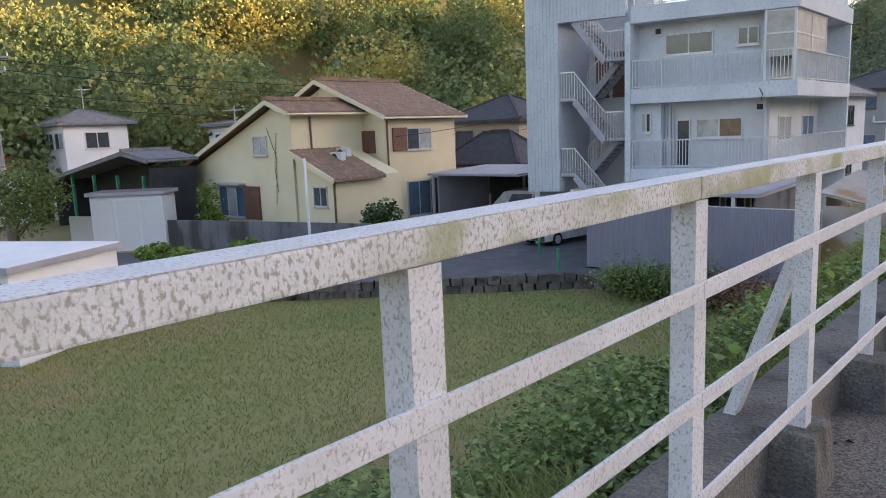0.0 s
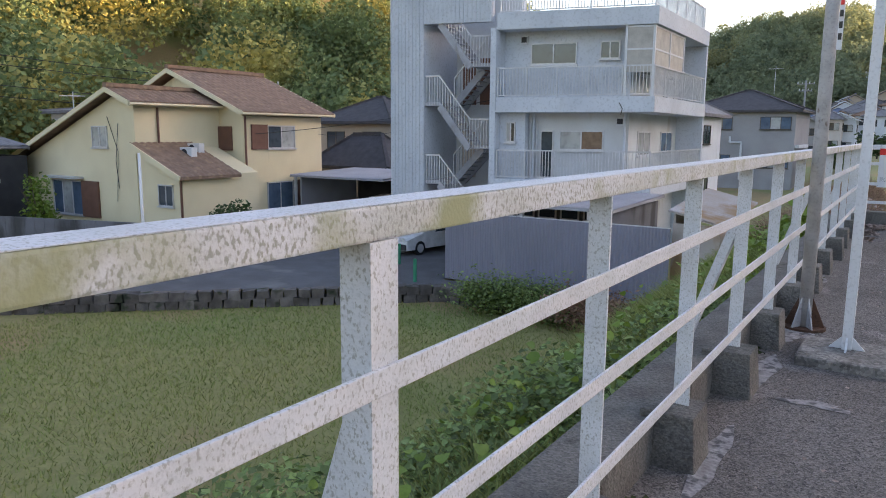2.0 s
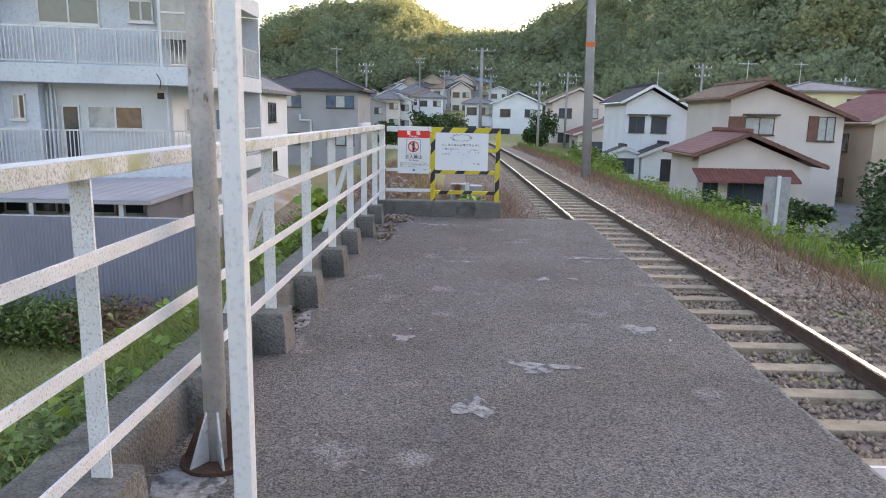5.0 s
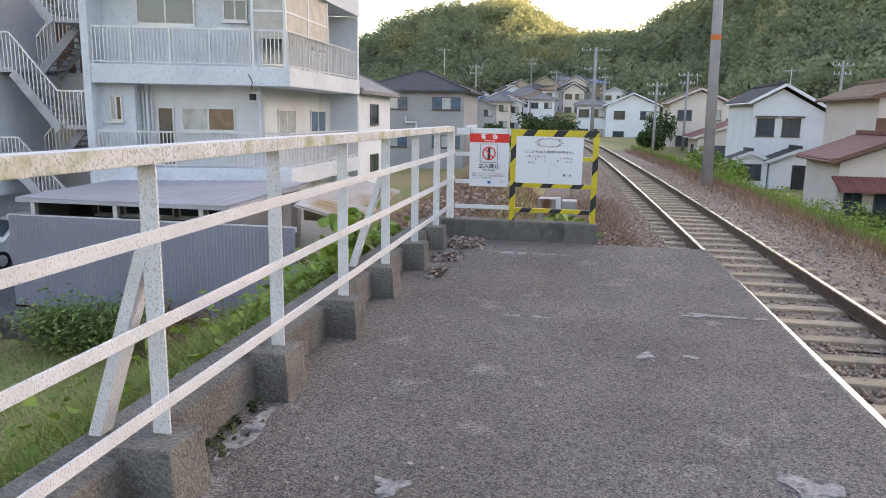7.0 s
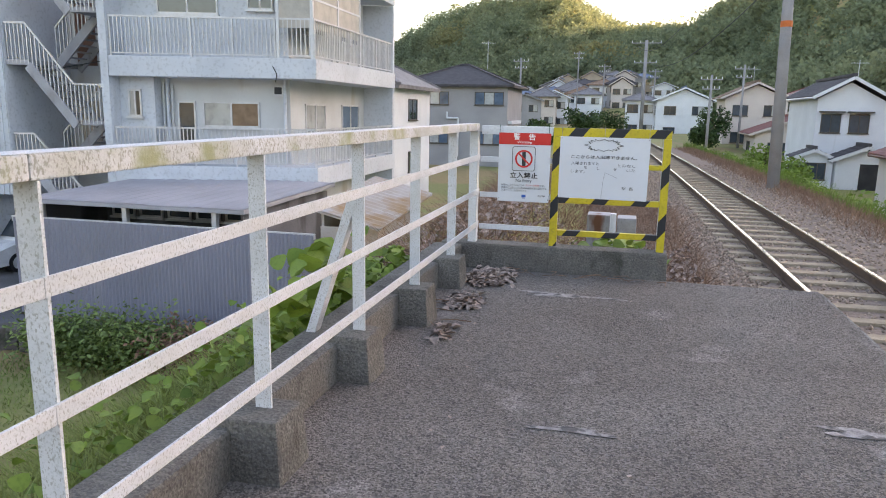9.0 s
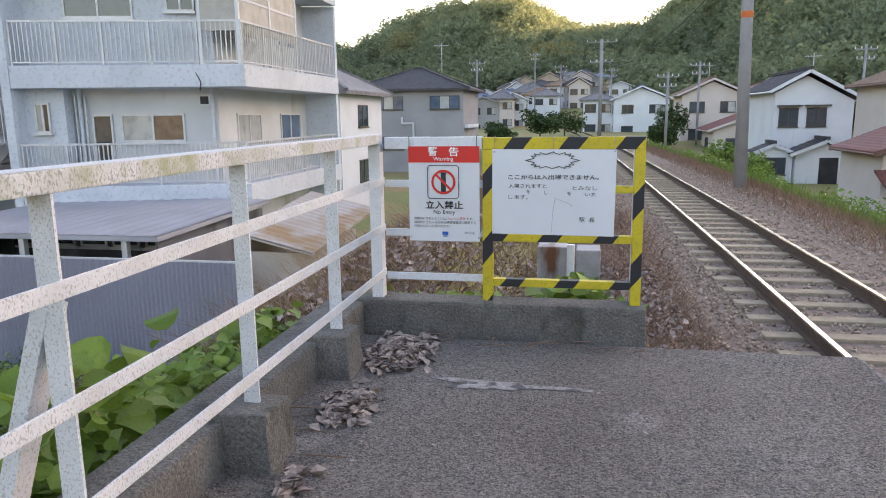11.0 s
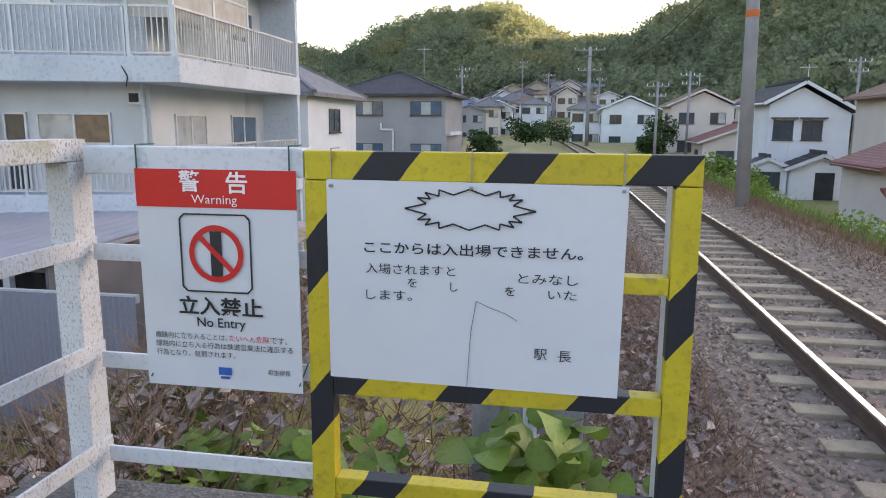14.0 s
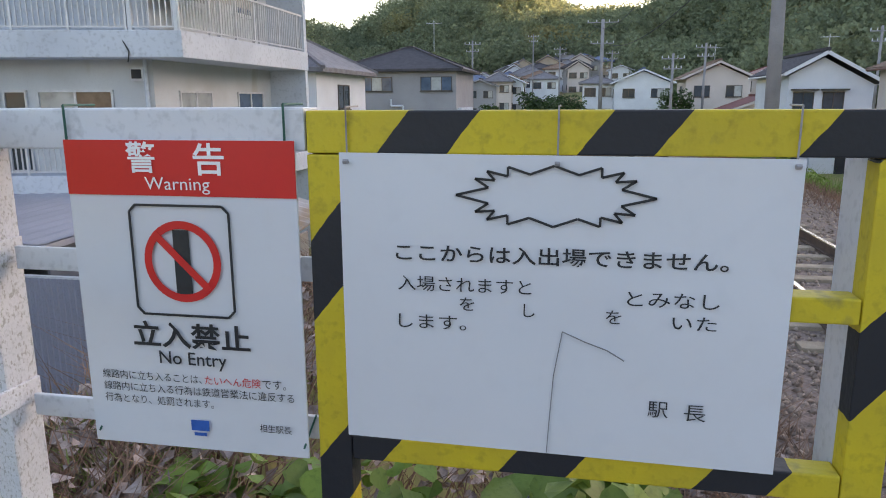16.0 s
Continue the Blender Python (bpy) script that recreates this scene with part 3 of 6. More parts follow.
def hip_roof(ob, x0, x1, y0, y1, ze, zr, m, over=0.5, name="roof"):
    x0, x1, y0, y1 = x0 - over, x1 + over, y0 - over, y1 + over
    w = min(x1 - x0, y1 - y0) / 2
    if x1 - x0 >= y1 - y0:
        r0, r1 = (x0 + w, (y0 + y1) / 2, zr), (x1 - w + 0.01, (y0 + y1) / 2, zr)
    else:
        r0, r1 = ((x0 + x1) / 2, y0 + w, zr), ((x0 + x1) / 2, y1 - w + 0.01, zr)
    A, B, C, D = (x0, y0, ze), (x1, y0, ze), (x1, y1, ze), (x0, y1, ze)
    g = G()
    if x1 - x0 >= y1 - y0:
        g.poly(A, B, r1, r0).poly(B, C, r1).poly(C, D, r0, r1).poly(D, A, r0)
    else:
        g.poly(A, B, r0).poly(B, C, r1, r0).poly(C, D, r1).poly(D, A, r0, r1)
    g.box(x0, x1, y0, y1, ze - 0.18, ze - 0.001)
    r = local(ob, g, name, m)
    rg = G().beam(r0, r1, 0.25, 0.2)
    for c, e in ((A, r0), (B, r1 if x1 - x0 >= y1 - y0 else r0), (C, r1), (D, r0 if x1 - x0 >= y1 - y0 else r1)):
        rg.beam(c, e, 0.2, 0.16)
    o = new("ridge", rg.mesh("ridge", m))
    o.parent = r
    return r


def gable_wall(g, axis, c, h0, h1, a, b, z0, ze0, zr, ze1):
    """A body whose two ends follow the gable."""
    def P(cross, along, z):
        return (cross, along, z) if axis == "y" else (along, cross, z)
    z0 -= 0.8
    pts = [(c - h0, z0), (c + h1, z0), (c + h1, ze1), (c, zr), (c - h0, ze0)]
    g.poly(*[P(x, a, z) for x, z in pts]).poly(*[P(x, b, z) for x, z in reversed(pts)])
    for i in range(5):
        (x, z), (x2, z2) = pts[i], pts[(i + 1) % 5]
        g.poly(P(x, a, z), P(x, b, z), P(x2, b, z2), P(x2, a, z2))
    return g


# ---- apartment block ----
apt = thing("apartment_block", "three-storey white concrete apartment block with wrap-round balconies", "apartment building", at=(-12, 30, ROAD))
AX0, AX1, AY0, AY1 = -14.45, -7.95, 27.0, 34.0
local(apt, G().box(AX0 + 0.1, -9.1, 27.75, AY1, ROAD - 0.3, 4.9), "wall", APBEIGE)
local(apt, G().box(AX0 + 0.1, -13.2, 27.4, 27.748, -0.6, 1.9), "bay_wall", APW)
local(apt, G().box(AX0 + 0.1, -9.1, 27.72, 27.748, 2.46, 4.93), "upper_wall", APW)
local(apt, G().box(AX0 - 0.15, AX0 + 0.098, AY0 - 0.02, AY1, ROAD - 0.3, 5.0), "fin_wall", APW)
local(apt, G().box(-9.098, AX1 - 0.03, AY1 - 0.2, AY1, ROAD - 0.3, 4.9), "end_wall", APW)
for z0, z1, n in ((1.90, 2.46, "balcony_slab"), (-1.15, -0.60, "balcony_slab"), (4.93, 5.55, "roof_parapet")):
    local(apt, G().box(AX0 + 0.1, AX1, AY0, AY1, z0, z1), n, APW, bevel=0.02)


def railing_run(ob, pts, z0, z1, step=0.125, mtl=None):
    """Posts, rails and thin bars between corner points."""
    mtl = mtl or ALU
    bars, rails = G(), G()
    for (xa, ya), (xb, yb) in zip(pts[:-1], pts[1:]):
        n = max(1, int(math.hypot(xb - xa, yb - ya) / step))
        for z, t in ((z1, 0.05), (z0 + 0.08, 0.035)):
            rails.beam((xa, ya, z), (xb, yb, z), t, t)
        for i in range(n + 1):
            x, y = xa + (xb - xa) * i / n, ya + (yb - ya) * i / n
            if i % 10 == 0:
                local(ob, G().box(x - 0.025, x + 0.025, y - 0.025, y + 0.025, z0, z1 + 0.03), "railing_post", mtl)
            else:
                bars.box(x - 0.012, x + 0.012, y - 0.012, y + 0.012, z0 + 0.08, z1)
    r = local(ob, rails, "balcony_rail", mtl)
    o = new("infill_grille", bars.mesh("infill_grille", mtl))
    o.parent = r


for z in (2.46, -0.60):
    railing_run(apt, [(AX0 + 0.15, AY0 + 0.1), (AX1 - 0.1, AY0 + 0.1), (AX1 - 0.1, AY1 - 0.1)], z, z + 1.08)
railing_run(apt, [(AX0 + 0.15, AY0 + 0.2), (AX1 - 0.2, AY0 + 0.2), (AX1 - 0.2, AY1 - 0.1)], 5.55, 6.5)
for u0, u1, z0, z1, p in ((-13.18, -11.23, 3.69, 4.49, 2), (-10.32, -9.53, 3.85, 4.5, 2)):
    window(apt, "S", 27.72, u0, u1, z0, z1, ALU, p, GLASS)
window(apt, "S", 27.4, -14.05, -13.62, 0.78, 1.55, ALU, 2, CURTAIN, alt=GLASS)
window(apt, "S", 27.75, -11.86, -10.05, 0.50, 1.24, ALU, 2, CURTAIN, alt=mat("brown_curtain_glass", (0.26, 0.17, 0.12), None, 6, 0.15))
window(apt, "S", 27.75, -12.68, -12.10, -0.58, 1.24, ALU, 1, GLASS)
for z in (0.38, 3.45):
    window(apt, "E", -9.1, 28.7, 30.2, z - 0.1, z + 0.85, ALU, 2, CURTAIN)
    window(apt, "E", -9.1, 31.6, 33.2, z - 0.1, z + 0.85, ALU, 2, GLASSB)
# glazed corner on the upper balcony
g = G()
for x, y in ((-9.1, 27.1), (-8.1, 27.1), (-8.1, 28.9), (-8.1, 30.7)):
    g.box(x - 0.04, x + 0.04, y - 0.04, y + 0.04, 2.46, 4.93)
for z in (4.1, 4.88):
    g.box(-9.1, -8.1, 27.07, 27.13, z - 0.03, z + 0.03).box(-8.13, -8.07, 27.1, 30.7, z - 0.03, z + 0.03)
sunroom = local(apt, g, "sunroom_frame", PAINT_NEW)
for q in ((-9.06, -8.14, 27.09, 27.11, 3.3, 4.85), (-8.11, -8.09, 27.14, 28.86, 3.3, 4.85), (-8.11, -8.09, 28.94, 30.66, 3.3, 4.85)):
    o = new("screen", G().box(*q).mesh("screen", mat("beige_screen", (0.50, 0.47, 0.43), None, 3, 0.6)))
    o.parent = sunroom
for x, z in ((-9.22, 0), (-12.95, 0)):
    local(apt, G().tube((x, 27.66, -0.6), (x, 27.66, 1.9), 0.05, n=8), "drain_pipe", APW)
for x, z in ((-13.45, 4.62), (-9.40, 1.58)):
    g = G().box(x - 0.14, x + 0.14, 27.62, 27.74, z - 0.15, z + 0.15)
    v = local(apt, g, "vent", ALU)
    o = new("louvre", G().box(x - 0.11, x + 0.11, 27.60, 27.625, z - 0.1, z + 0.1).mesh("louvre", DARKIN)); o.parent = v
# stair tower
local(apt, G().box(-19.6, -17.85, 27.0, 30.0, -1.5, 8.2), "stair_tower", APW)
local(apt, G().box(-17.848, AX0 - 0.152, 27.0, 27.25, 5.25, 7.3), "tower_beam", APW)
local(apt, G().box(-17.848, AX0 - 0.152, 29.6, 30.0, ROAD, 7.3), "tower_back", APBEIGE)
local(apt, G().box(-19.4, -19.1, 27.2, 29.8, ROAD - 0.3, -1.5), "tower_pier", APW)
for i in range(10):
    local(apt, G().box(-19.57 + 1.68 * i / 9 - 0.02, -19.57 + 1.68 * i / 9 + 0.02, 26.97, 26.998, -1.5, 8.2), "panel_rib", APW)
for i in range(16):
    local(apt, G().box(-17.7 + 3.0 * i / 15 - 0.015, -17.7 + 3.0 * i / 15 + 0.015, 26.975, 26.998, 5.25, 7.3), "panel_rib", APW)
STEEL = mat("painted_stair_steel", (0.40, 0.41, 0.45), (0.30, 0.30, 0.33), 2, 0.6, bump=0.05, stain=(0.20, 0.18, 0.17), stain_scale=2, streak=3)


def flight(xa, za, xb, zb, y0):
    f = local(apt, G().beam((xa, y0, za - 0.15), (xb, y0, zb - 0.15), 0.06, 0.28), "stringer", STEEL)
    o = new("stringer", G().beam((xa, y0 + 0.9, za - 0.15), (xb, y0 + 0.9, zb - 0.15), 0.06, 0.28).mesh("stringer", STEEL))
    o.parent = f
    for s in range(8):
        x, z = xa + (xb - xa) * s / 8, za - (za - zb) * (s + 1) / 8
        o = new("tread", G().box(min(x, x + (xb - xa) / 6.5), max(x, x + (xb - xa) / 6.5), y0 + 0.03, y0 + 0.87, z - 0.04, z).mesh("tread", STEEL))
        o.parent = f


for zl, zr_ in ((5.4, 3.75), (2.3, 0.65), (-0.75, -2.3)):
    flight(-17.1, zl, -15.6, zr_, 27.1)
    local(apt, G().box(-15.6, AX0 - 0.15, 27.1, 29.2, zr_ - 0.14, zr_), "landing", STEEL)
    local(apt, G().box(-17.85, -17.1, 27.1, 29.2, zl - 0.14, zl), "landing", STEEL)
for zr_, zl in ((3.75, 2.3), (0.65, -0.75)):
    flight(-15.6, zr_, -17.1, zl, 28.2)
local(apt, G().box(-16.6, -15.9, 29.57, 29.6, 2.3, 4.2), "landing_door", SHUT)
local(apt, G().box(-17.5, -16.8, 29.57, 29.6, 2.3, 4.2), "landing_door", SHUT)
local(apt, G().box(-17.5, -16.8, 29.57, 29.6, -0.75, 1.2), "landing_door", mat("pale_door", (0.5, 0.42, 0.36), None, 3, 0.6))
for zl, zr_ in ((5.4, 3.75), (2.3, 0.65), (-0.75, -2.3)):
    g = G().beam((-17.1, 27.1, zl + 1.0), (-15.6, 27.1, zr_ + 1.0), 0.05, 0.05).beam((-15.6, 27.1, zr_ + 1.0), (AX0 - 0.2, 27.1, zr_ + 1.0), 0.05, 0.05).beam((-17.8, 27.1, zl + 1.0), (-17.1, 27.1, zl + 1.0), 0.05, 0.05)
    r = local(apt, g, "stair_railing", ALU)
    for i in range(24):
        x = -17.75 + 3.1 * i / 23
        z = np.interp(x, [-17.1, -15.6], [zl, zr_])
        o = new("baluster", G().box(x - 0.014, x + 0.014, 27.09, 27.12, z - 0.1, z + 1.0).mesh("baluster", ALU))
        o.parent = r
for zr_, zl in ((3.75, 2.3), (0.65, -0.75)):
    g = G().beam((-15.6, 28.25, zr_ + 1.0), (-17.1, 28.25, zl + 1.0), 0.05, 0.05)
    r = local(apt, g, "stair_railing", ALU)
    for i in range(12):
        x = -17.1 + 1.5 * i / 11
        z = np.interp(x, [-17.1, -15.6], [zl, zr_])
        o = new("baluster", G().box(x - 0.014, x + 0.014, 28.24, 28.27, z - 0.1, z + 1.0).mesh("baluster", ALU))
        o.parent = r

# ---- purple-grey sheet fence and the lean-to roof behind it ----
sf = thing("sheet_fence", "tall purple-grey corrugated sheet metal fence", "fence", at=(-10, 21.4, ROAD))
for i in range(10):
    x0 = -13.0 + 6.7 * i / 9
    g = G()
    for j in range(8):
        a = x0 + j * 0.093
        g.poly((a, 21.4, ROAD), (a + 0.0465, 21.375, ROAD), (a + 0.0465, 21.375, -1.36), (a, 21.4, -1.36)).poly((a + 0.0465, 21.375, ROAD), (a + 0.093, 21.4, ROAD), (a + 0.093, 21.4, -1.36), (a + 0.0465, 21.375, -1.36))
    local(sf, g, "panel", TINP)
local(sf, G().box(-13.05, -5.55, 21.42, 21.50, -1.46, -1.34), "top_bar", ALU)
lean = thing("garage_lean_to", "garage lean-to with a grey metal roof against the apartment block", "garage", at=(-10, 24, ROAD))
g = G()
roof_slope(g, (-13.2, 21.9, -1.02), (-7.4, 21.9, -1.02), (-13.2, 26.98, -0.90), (-7.4, 26.98, -0.90), 16, 0.02, 0.1)
local(lean, g, "roof", TING)
for q in ((-13.0, -7.65, 24.5, 24.6), (-7.65, -7.6, 22.2, 26.9), (-13.05, -13.0, 22.2, 26.9)):
    local(lean, G().box(*q, ROAD - 0.2, -1.12), "wall", BLOCKW)
for i in range(6):
    window(lean, "S", 24.5, -12.8 + i * 0.85, -12.1 + i * 0.85, -1.75, -1.25, ALU, 1, GLASS)
for x in (-12.8, -10.5, -8.2):
    local(lean, G().box(x - 0.06, x + 0.06, 22.0, 22.12, ROAD, -1.10), "post", ALU)

# ---- yellow house ----
yh = thing("cream_house", "two-storey cream rendered house with brown tiled gable roofs", "house", at=(-29, 24, ROAD))
local(yh, gable_wall(G(), "y", -30.8, 4.6, 4.8, 24.2, 29.3, ROAD, 1.55, 3.45, 1.5), "wall", CREAM)
gable_roof(yh, "y", -30.8, 5.3, 5.3, 23.7, 29.8, 3.80, 0.395, RTILE, CREAM, courses=14)
local(yh, gable_wall(G(), "y", -28.9, 9.6, 1.2, 19.8, 24.3, ROAD, -1.1, 2.35, 1.9), "wing_wall", CREAM)
gable_roof(yh, "y", -28.9, 10.4, 1.7, 19.3, 24.1, 2.62, 0.36, RTILE, CREAM, courses=14, name="wing_roof")
g = G()
roof_slope(g, (-24.4, 19.5, -1.02), (-24.4, 22.6, -1.02), (-27.7, 19.5, 0.30), (-27.7, 22.6, 0.30), 10, courses=8)
local(yh, g, "lean_to_roof", RTILE)
local(yh, G().beam((-24.4, 19.48, -1.1), (-27.7, 19.48, 0.22), 0.06, 0.22), "fascia", CREAM)
local(yh, gable_wall(G(), "y", -27.6, 0.05, 2.8, 19.9, 23.9, ROAD, 0.1, 0.1, -1.0), "lean_to_wall", CREAM)
window(yh, "S", 24.2, -30.2, -28.0, -0.05, 1.0, ALU, 3, GLASSB, "r", alt=CURTAIN)
window(yh, "E", -26.0, 25.6, 27.4, 0.0, 1.1, ALU, 2, GLASS, "l", alt=CURTAIN)
window(yh, "E", -26.0, 25.5, 27.2, -3.4, -1.6, ALU, 2, GLASSB, "r")
window(yh, "S", 19.8, -30.9, -29.7, 0.05, 1.0, ALU, 2, CURTAIN)
window(yh, "S", 19.8, -34.5, -32.0, -3.1, -1.5, ALU, 3, GLASSB, "r", True, alt=CURTAIN)
window(yh, "S", 19.9, -26.4, -25.4, -2.3, -1.4, ALU, 2, GLASS)
window(yh, "S", 24.2, -31.2, -30.7, 0.4, 1.1, ALU, 1, GLASS)
for p in (((-27.65, 20.9, -0.5), (-27.65, 20.9, 1.8)), ((-25.95, 24.25, -3.6), (-25.95, 24.25, 1.5)), ((-24.85, 19.85, -3.6), (-24.85, 19.85, -1.1))):
    local(yh, G().tube(*p, 0.05, n=6), "downpipe", SHUT)

# block wall in front of the cream house
bw = thing("block_wall", "stained grey concrete block wall in front of the cream house", "garden wall", at=(-28, 17, ROAD))
for r in range(5):
    for i in range(26):
        t0, t1 = i / 26, (i + 1) / 26 - 0.0012
        a, b = Vector((-34.3, 15.2, 0)), Vector((-21.8, 19.2, 0))
        p, q = a.lerp(b, t0), a.lerp(b, t1)
        local(bw, G().beam((p.x, p.y, ROAD + 0.1 + r * 0.265), (q.x, q.y, ROAD + 0.1 + r * 0.265), 0.14, 0.262), "block", BLOCKW)

# ---- houses beyond the line ----
wh = thing("white_house", "two-storey white rendered house with a dark tiled gable roof", "house", at=(16, 63, EAST))
local(wh, gable_wall(G(), "y", 14.7, 1.9, 2.9, 60.6, 69, EAST, 2.2, 3.25, 1.65), "wall", HWHITE)
gable_roof(wh, "y", 14.7, 2.35, 3.4, 60.0, 69.5, 3.63, 0.55, RDARK, PAINT_NEW, courses=14)
for u0, z0 in ((13.1, 0.0), (14.8, 0.0)):
    window(wh, "S", 60.6, u0, u0 + 1.2, z0, z0 + 1.2, BRONZE, 2, GLASS, hood=True)
local(wh, gable_wall(G(), "y", 15.5, 1.7, 1.7, 58.6, 60.5, EAST, -1.6, -1.0, -1.6), "porch", HWHITE)
gable_roof(wh, "y", 15.5, 2.1, 2.1, 58.2, 60.6, -0.75, 0.42, RDARK, PAINT_NEW, courses=5, name="porch_roof")
local(wh, gable_wall(G(), "y", 12.5, 1.0, 1.2, 58.9, 60.5, EAST, -1.7, -1.1, -1.7), "bay", HWHITE)
gable_roof(wh, "y", 12.5, 1.3, 1.5, 58.6, 60.6, -1.0, 0.42, RDARK, PAINT_NEW, courses=5, name="bay_roof")
window(wh, "S", 58.9, 11.8, 13.3, -3.0, -1.9, BRONZE, 3, GLASS)
# solid dark panel on the porch: the doorway's shade is painted
local(wh, G().box(15.2, 16.3, 58.56, 58.62, EAST, -1.9), "door_opening", DARKIN)

ph = thing("pinkish_house", "two-storey pale pinkish house with brown tiled roof", "house", at=(20, 50, EAST))
local(ph, gable_wall(G(), "y", 17.7, 1.9, 4.7, 47.0, 55, EAST, 2.35, 3.0, 1.4), "wall", HPINK)
gable_roof(ph, "y", 17.7, 2.4, 5.2, 46.4, 55.5, 3.4, 0.4, RTILE, SHUT, courses=14)
window(ph, "S", 47.0, 16.7, 18.4, 0.3, 1.3, BRONZE, 2, CURTAIN, "l", True)
window(ph, "S", 47.0, 20.9, 21.9, 0.0, 1.4, BRONZE, 2, CURTAIN, "l")
an = thing("annex_house", "single-storey pale annex with red tiled roofs", "house", at=(15, 43, EAST))
local(an, gable_wall(G(), "y", 14.9, 2.3, 3.5, 42.0, 46.9, EAST, -0.74, 0.2, -1.2), "wall", HPINK)
gable_roof(an, "y", 14.9, 2.85, 4.1, 41.4, 46.8, 0.55, 0.4, RRED, SHUT, courses=12)
g = G()
roof_slope(g, (12.3, 40.7, -1.9), (17.4, 40.7, -1.9), (12.3, 42.0, -1.35), (17.4, 42.0, -1.35), 24, 0.03, 0.08)
local(an, g, "awning_roof", RRED)
window(an, "S", 42.0, 14.2, 16.6, -3.2, -2.0, BRONZE, 3, GLASS)
window(an, "S", 42.0, 12.9, 13.7, -3.1, -2.0, BRONZE, 2, GLASS)
window(an, "E", 18.4, 43.5, 45, -3.0, -2.0, BRONZE, 2, CURTAIN)

gh = thing("grey_house", "two-storey grey rendered house with dark hipped roof", "house", at=(-12, 70, ROAD))
local(gh, G().box(-17.0, -8.4, 64, 72, ROAD - 1, 3.0), "wall", HGREY)
hip_roof(gh, -17.0, -8.4, 64, 72, 3.0, 4.75, RDARK)
for u in (-15.4, -11.0):
    for z in (1.45, -1.6):
        window(gh, "S", 64, u, u + 2.3, z, z + 1.0, BRONZE, 3, GLASSB, alt=CURTAIN)
local(gh, G().tube((-12.3, 63.9, -2.6), (-12.3, 63.9, 0.4), 0.08, n=8).tube((-12.3, 63.9, 0.4), (-13.2, 63.9, 0.4), 0.08, n=8).tube((-13.2, 63.9, 0.4), (-13.2, 63.9, 0.9), 0.08, n=8), "flue_pipe", PAINT_NEW)
local(gh, G().box(-8.398, -8.1, 64.5, 70, 0.0, 0.25), "balcony", HWHITE)

for o, dz in ((apt, 0.12), (sf, 0.08), (lean, 0.1), (yh, 0.5), (bw, 0.07), (wh, 0.27), (ph, 0.22), (an, 0.2), (gh, 0.3)):
    o.location.z += dz

# ---- writing ----
INKS = {"ink": INK, "red": SIGNR, "white": WHITELET, "blue": INKB}


def writing(body, parent, x0, x1, z0, z1, y, ink="ink", bold=0.0):
    """Letters fitted into a box on a plate that looks to -y."""
    cu = bpy.data.curves.new("writing", "FONT")
    cu.body, cu.offset, cu.resolution_u = body, bold, 3
    tmp = new("writing", cu)
    bpy.context.view_layer.update()
    me = bpy.data.meshes.new_from_object(tmp.evaluated_get(bpy.context.evaluated_depsgraph_get()))
    bpy.data.objects.remove(tmp)
    co = np.empty(len(me.vertices) * 3, np.float32)
    me.vertices.foreach_get("co", co)
    co = co.reshape(-1, 3)
    lo, hi = co.min(0), co.max(0)
    out = np.stack([x0 + (co[:, 0] - lo[0]) / (hi[0] - lo[0]) * (x1 - x0), np.full(len(co), y), z0 + (co[:, 1] - lo[1]) / (hi[1] - lo[1]) * (z1 - z0)], 1)
    me.vertices.foreach_set("co", out.astype(np.float32).ravel())
    me.materials.clear()
    me.materials.append(INKS[ink])
    o = new("lettering", me)
    o.parent = parent
    o.matrix_parent_inverse = parent.matrix_world.inverted()
    return o


def ring(g, cx, cz, r0, r1, y, n=40):
    for i in range(n):
        a, b = 2 * math.pi * i / n, 2 * math.pi * (i + 1) / n
        g.poly(*[(cx + r * math.cos(t), y, cz + r * math.sin(t)) for r, t in ((r0, a), (r1, a), (r1, b), (r0, b))])
    return g


def outline(g, pts, w, y):
    for (x0, z0), (x1, z1) in zip(pts, pts[1:] + pts[:1]):
        g.beam((x0, y, z0), (x1, y, z1), w, 0.0015, (0, 1, 0))
    return g


SY = 13.952
s1 = thing("warning_sign", "white no-entry warning sign with red header wired to the railing", "sign", at=(-0.29, SY, 0.54))
g = G().box(-0.505, -0.083, SY, SY + 0.004, 0.54, 1.10)
local(s1, g, "plate", SIGNW)
local(s1, G().box(-0.505, -0.083, SY - 0.002, SY - 0.0005, 1.006, 1.10), "header", SIGNR, "red header band")
F = SY - 0.004
writing("警", s1, -0.386, -0.330, 1.045, 1.098, F, "white", 0.015)
writing("告", s1, -0.262, -0.206, 1.042, 1.096, F, "white", 0.015)
writing("Warning", s1, -0.355, -0.235, 1.010, 1.038, F, "white")
fr = [(-0.39 + 0.012, 0.99), (-0.205 - 0.012, 0.99), (-0.205, 0.978), (-0.205, 0.807), (-0.217, 0.795), (-0.378, 0.795), (-0.39, 0.807), (-0.39, 0.978)]
local(s1, outline(G(), fr, 0.004, F), "border", INK)
figure = G().box(-0.311, -0.281, F - 0.0008, F, 0.83, 0.948)
local(s1, figure, "bar_mark", INK)
local(s1, ring(G(), -0.296, 0.892, 0.058, 0.072, F - 0.001), "prohibition_ring", SIGNR)
local(s1, G().beam((-0.344, F - 0.002, 0.940), (-0.248, F - 0.002, 0.844), 0.013, 0.001, (0, 1, 0)), "prohibition_bar", SIGNR)
writing("立入禁止", s1, -0.405, -0.180, 0.733, 0.782, F, "ink", 0.022)
